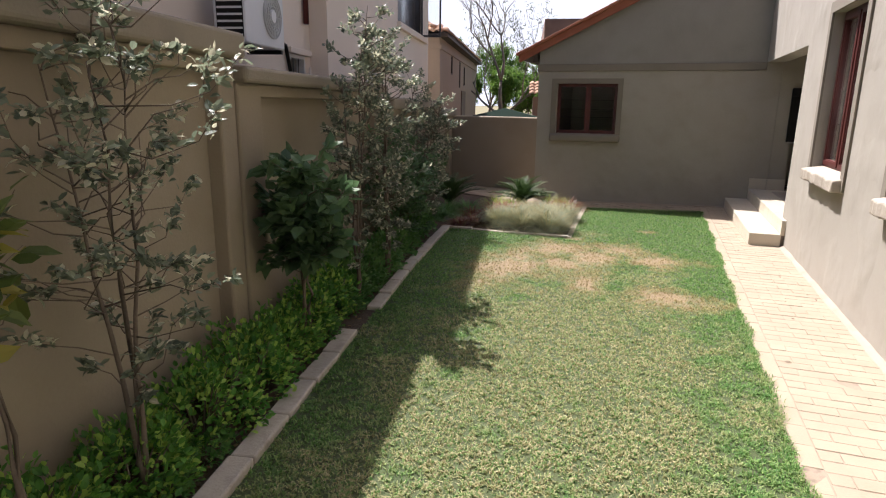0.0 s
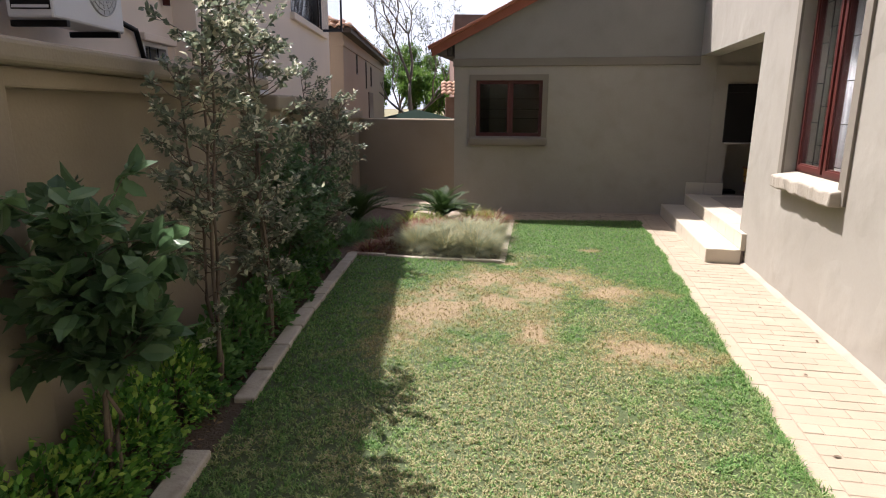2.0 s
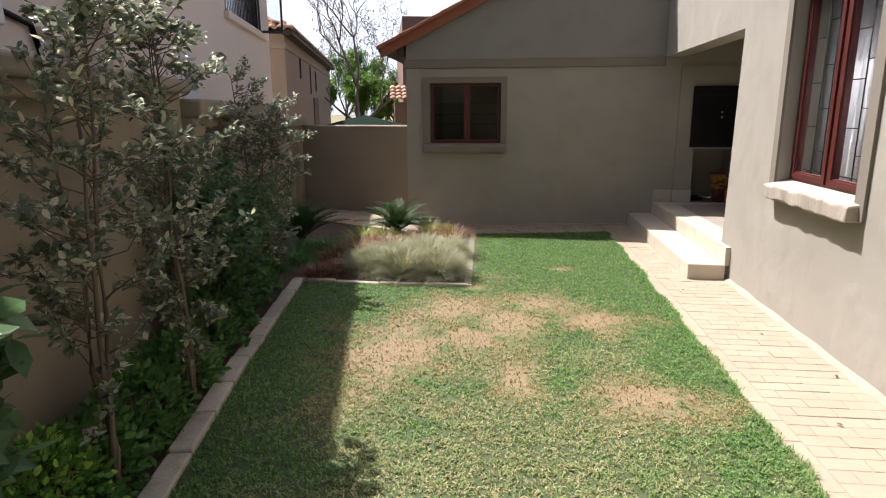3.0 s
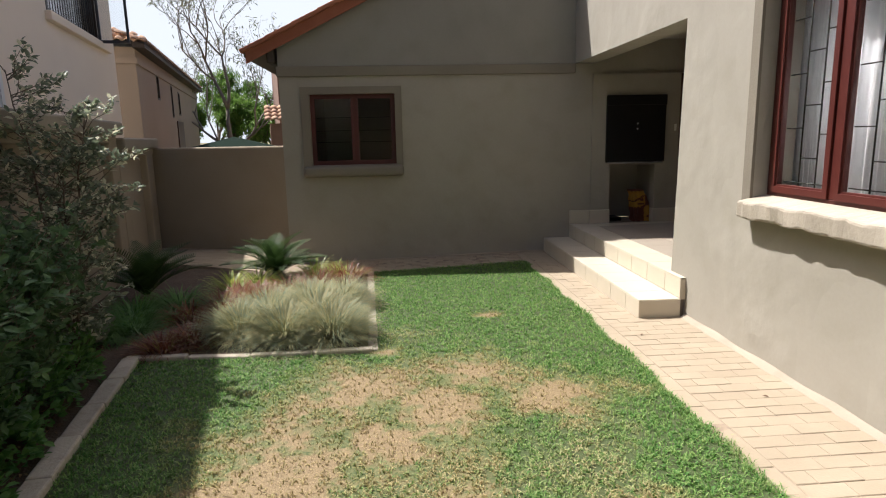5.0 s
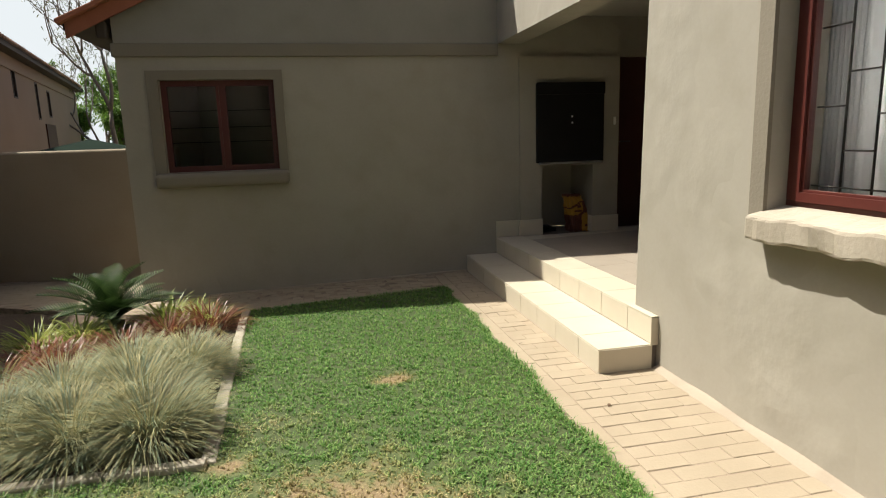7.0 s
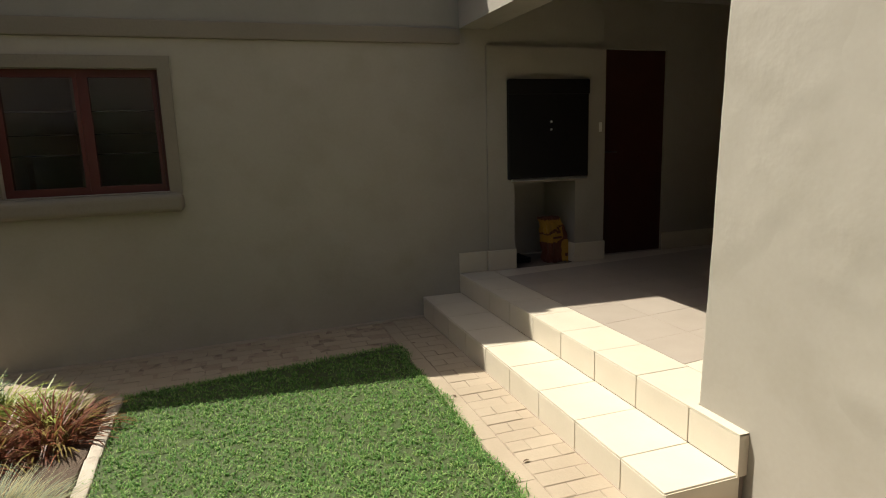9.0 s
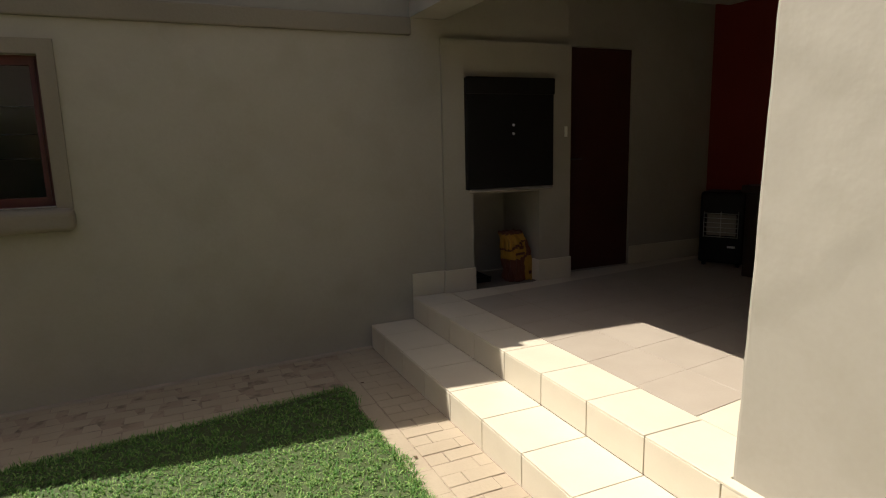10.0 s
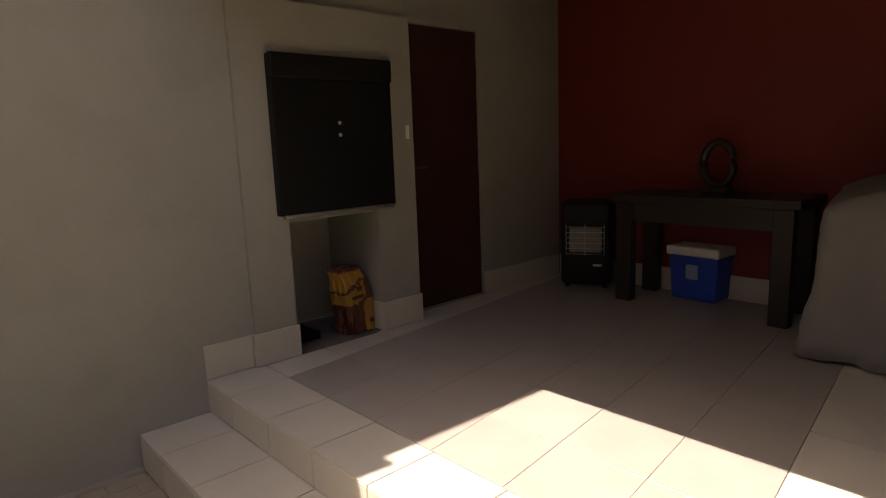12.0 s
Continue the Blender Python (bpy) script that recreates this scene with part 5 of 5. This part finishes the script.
def tussock(name, label, x, y, n, length, width, spread, mat, seed, lean=0.6, bend=0.7, category="grass plant"):
    rs = np.random.RandomState(seed)
    t = thing(name, x, y, drop(x, y), label, category)
    th = rs.uniform(0, math.tau, n)
    r = spread * np.sqrt(rs.rand(n))
    ang = th + rs.normal(0, 0.5, n)
    tilt = np.clip(lean * (0.15 + r / spread) * rs.uniform(0.5, 1.3, n), 0, 1.4)
    ln = length * rs.uniform(0.6, 1.15, n)
    p = np.stack([r * np.cos(th), r * np.sin(th), np.zeros(n)], 1)
    h = np.stack([np.cos(ang), np.sin(ang), np.zeros(n)], 1)
    side = np.stack([-np.sin(ang), np.cos(ang), np.zeros(n)], 1) * width / 2
    z = np.array([[0, 0, 1.0]])
    rows = [p]
    for j in range(3):
        tt = np.clip(tilt + bend * (j * 0.5 + 0.1) * rs.uniform(0.6, 1.3, n), 0, 2.2)[:, None]
        rows.append(rows[-1] + (h * np.sin(tt) + z * np.cos(tt)) * (ln / 3)[:, None])
    for q in rows:
        q[:, 2] = np.maximum(q[:, 2], 0.004)
    v = np.stack([rows[0] - side, rows[0] + side, rows[1] - side, rows[1] + side, rows[2] - side * 0.8, rows[2] + side * 0.8, rows[3]], 1).reshape(-1, 3)
    k = np.arange(n)[:, None] * 7
    f = np.concatenate([k + np.array([q]) for q in ((0, 1, 3), (0, 3, 2), (2, 3, 5), (2, 5, 4), (4, 5, 6))])
    ob = new("foliage", np_mesh("foliage", v, f, mat))
    ob.parent = t
    return t


FES = [(-1.58, 8.66, 0.27), (-1.20, 8.52, 0.29), (-0.83, 8.50, 0.29), (-1.0, 8.95, 0.31), (-1.42, 9.02, 0.29), (-0.82, 9.42, 0.26), (-1.15, 9.45, 0.26)]
for i, (x, y, l) in enumerate(FES):
    tagged(tussock("fescue_tussock", "soft pale grey-green tussock of fine grass", x, y, 2400, l + 0.11, 0.0047, 0.14, LEAF_FESCUE, 70 + i, 0.95, 0.75), group="fescue clump")
for i, (x, y, l) in enumerate(((-1.95, 9.45, 0.30), (-1.72, 9.85, 0.30), (-1.45, 10.2, 0.28), (-1.15, 10.45, 0.28), (-0.88, 10.62, 0.34), (-1.9, 9.9, 0.28), (-2.15, 9.15, 0.26), (-1.95, 8.6, 0.22), (-2.1, 8.4, 0.2))):
    tagged(tussock("rust_grass", "arching rust-brown strappy leaves in a clump", x, y, 400, l, 0.010, 0.18, LEAF_RUST, 90 + i, 1.0, 0.9), group="rust-brown plants")
for i, (x, y, l) in enumerate(((-2.08, 10.35, 0.34), (-1.85, 10.55, 0.32), (-1.28, 10.95, 0.36), (-1.02, 10.9, 0.30))):
    tagged(tussock("spider_plant", "yellow-green arching strap leaves in a clump", x, y, 260, l, 0.013, 0.16, LEAF_STRAP, 110 + i, 1.0, 0.9), group="strap-leaved plants")
for i, (x, y, l) in enumerate(((-2.35, 9.5, 0.36), (-2.65, 9.25, 0.34), (-2.55, 8.9, 0.30), (-2.75, 8.75, 0.3))):
    tagged(tussock("fern", "dark green feathery fern in the shade", x, y, 700, l, 0.008, 0.17, LEAF_HEDGE, 120 + i, 1.1, 0.9), group="ferns")


def cycad(name, label, x, y, z, fronds, length, seed):
    rs = np.random.RandomState(seed)
    t = thing(name, x, y, drop(x, y), label, "cycad")
    bm = bmesh.new()
    tube(bm, [(0, 0, -0.03), (0, 0, 0.06), (0, 0, z)], [0.09, 0.10, 0.06], 12)
    part("stem", bm, BARK, t)
    for i in range(fronds):
        a = i * 2.399 + rs.uniform(-0.15, 0.15)
        el = math.radians(rs.uniform(30, 82))
        L = length * rs.uniform(0.8, 1.1)
        pts = []
        for k in range(9):
            u = k / 8
            r = L * u * math.cos(el - 0.45 * u * u)
            pts.append(np.array([math.cos(a) * r, math.sin(a) * r, z - 0.02 + L * u * math.sin(el - 0.42 * u)]))
        bm = bmesh.new()
        tube(bm, [tuple(p) for p in pts], [0.006 * (1 - 0.75 * k / 8) for k in range(9)], 5)
        n = 27
        for k in range(n):
            u = 0.14 + 0.86 * k / n
            j = min(int(u * 8), 7)
            p = pts[j] + (pts[j + 1] - pts[j]) * (u * 8 - j)
            d = pts[j + 1] - pts[j]
            d /= np.linalg.norm(d)
            sd = np.array([-math.sin(a), math.cos(a), 0])
            up = np.cross(sd, d)
            ll = 0.13 * math.sin(math.pi * (0.12 + 0.86 * u)) + 0.02
            for sg in (-1, 1):
                tip = p + (sd * sg * 0.8 + d * 0.55 - up * 0.30) * ll
                w = d * 0.0062
                vs = [bm.verts.new(q) for q in (p - w, p + w, (p + tip) / 2 + w * 1.1, tip, (p + tip) / 2 - w * 1.1)]
                bm.faces.new(vs)
        part("frond", bm, LEAF_CYCAD, t)
    return t


cycad("cycad", "cycad with a rosette of stiff dark green fronds", -1.72, 10.95, 0.08, 30, 0.62, 5)
cycad("cycad", "shaded cycad with spreading dark green fronds", -2.78, 9.85, 0.12, 22, 0.66, 6)


# ---- far trees ----
def far_tree(name, label, x, y, height, seed, leaf_mat, bark, leafn, leaf, spread=0.5, fork=2.6, levels=5, r0=0.22, droop=0.0):
    rs = np.random.RandomState(seed)
    t = thing(name, x, y, 0, label, "tree")
    bm = bmesh.new()
    pos, out = [], []

    def limb(p, d, L, r, lev):
        k = 5
        pts = [p]
        dd = d.copy()
        for i in range(k):
            dd = dd + rs.normal(0, 0.10, 3) + np.array([0, 0, 0.05 - droop * (lev >= 3)])
            dd /= np.linalg.norm(dd)
            pts.append(pts[-1] + dd * L / k)
        tube(bm, [tuple(q) for q in pts], [r * (1 - 0.45 * i / k) for i in range(k + 1)], 8 if lev < 2 else 5)
        if lev >= levels - 2:
            for q in range(leafn):
                u = rs.rand() * k
                j = min(int(u), k - 1)
                pos.append(pts[j] + (pts[j + 1] - pts[j]) * (u - j) + rs.normal(0, 0.10, 3))
                out.append(rs.normal(0, 1, 3) + np.array([0, 0, -0.6]))
        if lev < levels:
            nb = 3 if lev < 3 else 2
            for b in range(nb + (lev == 0)):
                nd = dd + rs.normal(0, spread, 3)
                nd[2] = abs(nd[2]) * 0.8 + 0.25
                nd /= np.linalg.norm(nd)
                limb(pts[-1] if b < 2 else pts[rs.randint(2, k)], nd, L * rs.uniform(0.62, 0.85), r * 0.58, lev + 1)

    limb(np.array([0, 0, -0.1]), np.array([0.03, 0.0, 1.0]), fork, r0, 0)
    part("trunk", bm, bark, t)
    ob = new("crown", leaf_mesh("crown", np.array(pos), np.array(out), leaf, leaf_mat, rs, 0.22))
    ob.parent = t
    return t


far_tree("bare_tree", "tall sparse grey tree with many thin upright branches", *bp(-1.05, 32.5), 9, 3, LEAF_GREY, BARK_PALE, 6, 0.18, 0.42, 3.1, 6, 0.14)
for i, (d, s, h, sd) in enumerate(((-3.2, 40, 1.6, 8), (-1.0, 38, 1.3, 9), (0.6, 37, 1.5, 10), (-2.1, 43, 2.2, 12), (2.2, 41, 1.8, 14), (-6.0, 48, 2.4, 15), (5.5, 46, 2.2, 16))):
    tagged(far_tree("green_tree", "bright green leafy tree in the distance", *bp(d, s), 4, sd, LEAF_FAR, BARK, 60, 0.26, 0.65, h, 4, 0.12), group="distant green trees")

# ---- paving ----
paving = thing("pavement", 0, 0, 0, "pale clay brick paving of the garden path", "path", kind="structure")
part("bedding", fall(boxes((1.33, WALL_X, -4.2, 8.6, -0.155, -0.004), (1.34, S1 + 0.01, 8.6, BACK_Y, -0.155, -0.004))), SAND, paving)
bed2 = sheet("paving_bed", [(1.338, 11.30), (1.338, BACK_Y), (-1.73, BACK_Y), (-1.73, 13.3), bp(-1.3, 14.3), bp(-1.3, 13.1), (-1.9, 11.53), (-0.63, 11.13)], -0.155, -0.0045, SAND, "sandy bed under the rear paving strip", "path")
BL, BW = 0.222, 0.110
brick = mesh_of("brick", bevelled(0.0008, BL - 0.0008, 0.0028, BW - 0.0028, -0.03, 0.0, 0.003, 1), BRICK_PAVE)
half = mesh_of("brick", bevelled(0.002, BL / 2 - 0.002, 0.003, BW - 0.003, -0.03, 0.0, 0.004, 1), BRICK_PAVE)
spots = []
x0 = 1.345 + BW
row, y = 0, 1.2
while y < 11.9:
    lim = WALL_X - 0.035 if y < 8.62 else S1 - 0.005
    x = x0 - (BL / 2 if row % 2 else 0)
    while x < lim - 0.02:
        a, b = max(x, x0), min(x + BL, lim)
        if b - a > 0.04:
            spots.append((a, y, b - a, 0))
        x += BL
    row += 1
    y += BW
for i in range(int(10.7 / BL)):
    spots.append((1.345 + BW, 1.2 + i * BL, BL, 90))
strip = []
edge_poly = [(1.33, 11.31), (1.33, 11.97), (-1.78, 11.97), (-1.78, 13.15), bp(-1.26, 13.9), bp(-1.26, 13.2), (-1.95, 11.55), (-0.66, 11.15)]
row, y = 0, 10.8
while y < 13.9:
    x = -4.2 - (BL / 2 if row % 2 else 0)
    while x < 1.33:
        if all(inside(np.array([x + 0.02, x + BL - 0.02]), np.array([y + BW / 2] * 2), edge_poly)):
            strip.append((x, y, BL, 0))
        x += BL
    row += 1
    y += BW
rest = bmesh.new()
meshes = {round(BL, 3): brick, round(BL / 2, 3): half}
order = sorted(spots, key=lambda q: abs(q[1] - 7.6))
for k, (x, y, l, turn) in enumerate(order + strip):
    dz, tilt = rnd.uniform(-0.003, 0.0015) + drop(x, y), rnd.uniform(-0.5, 0.5)
    if k < 300:
        key = round(l, 3)
        if key not in meshes:
            meshes[key] = mesh_of("brick", bevelled(0.0008, l - 0.0008, 0.0028, BW - 0.0028, -0.03, 0.0, 0.003, 1), BRICK_PAVE)
        piece("brick", meshes[key], paving, pose(x, y, dz, tilt, rnd.uniform(-0.4, 0.4), turn + rnd.uniform(-0.4, 0.4)))
    else:
        m = pose(x, y, dz, tilt, 0, turn + rnd.uniform(-0.4, 0.4))
        c = [m @ Vector(p) for p in ((0.003, 0.003, -0.03), (l - 0.003, 0.003, -0.03), (l - 0.003, BW - 0.003, -0.03), (0.003, BW - 0.003, -0.03),
                                     (0.002, 0.0045, -0.004), (l - 0.002, 0.0045, -0.004), (l - 0.002, BW - 0.0045, -0.004), (0.002, BW - 0.0045, -0.004),
                                     (0.005, 0.008, 0), (l - 0.005, 0.008, 0), (l - 0.005, BW - 0.008, 0), (0.005, BW - 0.008, 0))]
        v = [rest.verts.new(p) for p in c]
        for o in (0, 4):
            for i in range(4):
                j = (i + 1) % 4
                rest.faces.new((v[o + i], v[o + j], v[o + 4 + j], v[o + 4 + i]))
        rest.faces.new(v[8:])
tagged(part("paving_bricks", rest, BRICK_PAVE, paving), kind="stuff")
bm = bmesh.new()
rows = []
for i in range(212):
    y = -4.0 + i * 0.06
    w = 0.058 + 0.018 * noise.noise(Vector((0, y * 2.1, 0))) + 0.009 * noise.noise(Vector((5, y * 8.0, 0)))
    h = 0.026 + 0.010 * noise.noise(Vector((9, y * 3.0, 0)))
    rows.append([bm.verts.new(p) for p in ((WALL_X - w, y, -0.012), (WALL_X - w * 0.8, y, 0.006), (WALL_X - w * 0.3, y, h * 0.7), (WALL_X + 0.004, y, h))])
for r0, r1 in zip(rows, rows[1:]):
    for i in range(3):
        bm.faces.new((r0[i], r1[i], r1[i + 1], r0[i + 1])).smooth = True
part("mortar_fillet", bm, CONCRETE, paving)
part("mortar_fillet", fall(bevelled(GX0, S1, BACK_Y - 0.04, BACK_Y + 0.01, -0.03, 0.012, 0.01, 2)), CONCRETE, paving)

# ---- fallen leaves ----
LITTER = leafy("dry_leaf", (0.16, 0.10, 0.05), (0.32, 0.22, 0.11), (0.10, 0.06, 0.035), 0.3, 0.8, 0.1)
rs = np.random.RandomState(21)
leaf_me = leaf_mesh("fallen_leaf", np.array([[0, 0, 0.006]]), np.array([[1.0, 0.2, 0.05]]), 0.05, LITTER, rs, 0.5)
for x, y in ((1.86, 7.05), (1.62, 8.25), (1.50, 9.35), (1.42, 10.2), (2.05, 6.3), (1.75, 5.6), (1.55, 4.6), (1.95, 3.8), (1.48, 11.3), (0.4, 11.6)):
    ob = new("fallen_leaf", leaf_me)
    ob.matrix_basis = pose(x, y, 0.002 + drop(x, y), rnd.uniform(-8, 8), 0, rnd.uniform(0, 360))
    tagged(ob, "small dry brown leaf lying on the paving", "leaf", "fallen leaves")
n = 900
d_, s_ = rs.uniform(-1.25, -0.76, n), rs.uniform(0.5, 9.0, n)
pos = np.stack([d_ * CA - s_ * SA, d_ * SA + s_ * CA, rs.uniform(0.004, 0.015, n)], 1)
o = rs.normal(0, 1, (n, 3)) * np.array([[1, 1, 0.15]])
tagged(new("leaf_litter", leaf_mesh("leaf_litter", pos, o, 0.035, LITTER, rs, 0.5)), "dry leaf litter scattered on the bed soil", "leaf litter", kind="stuff")
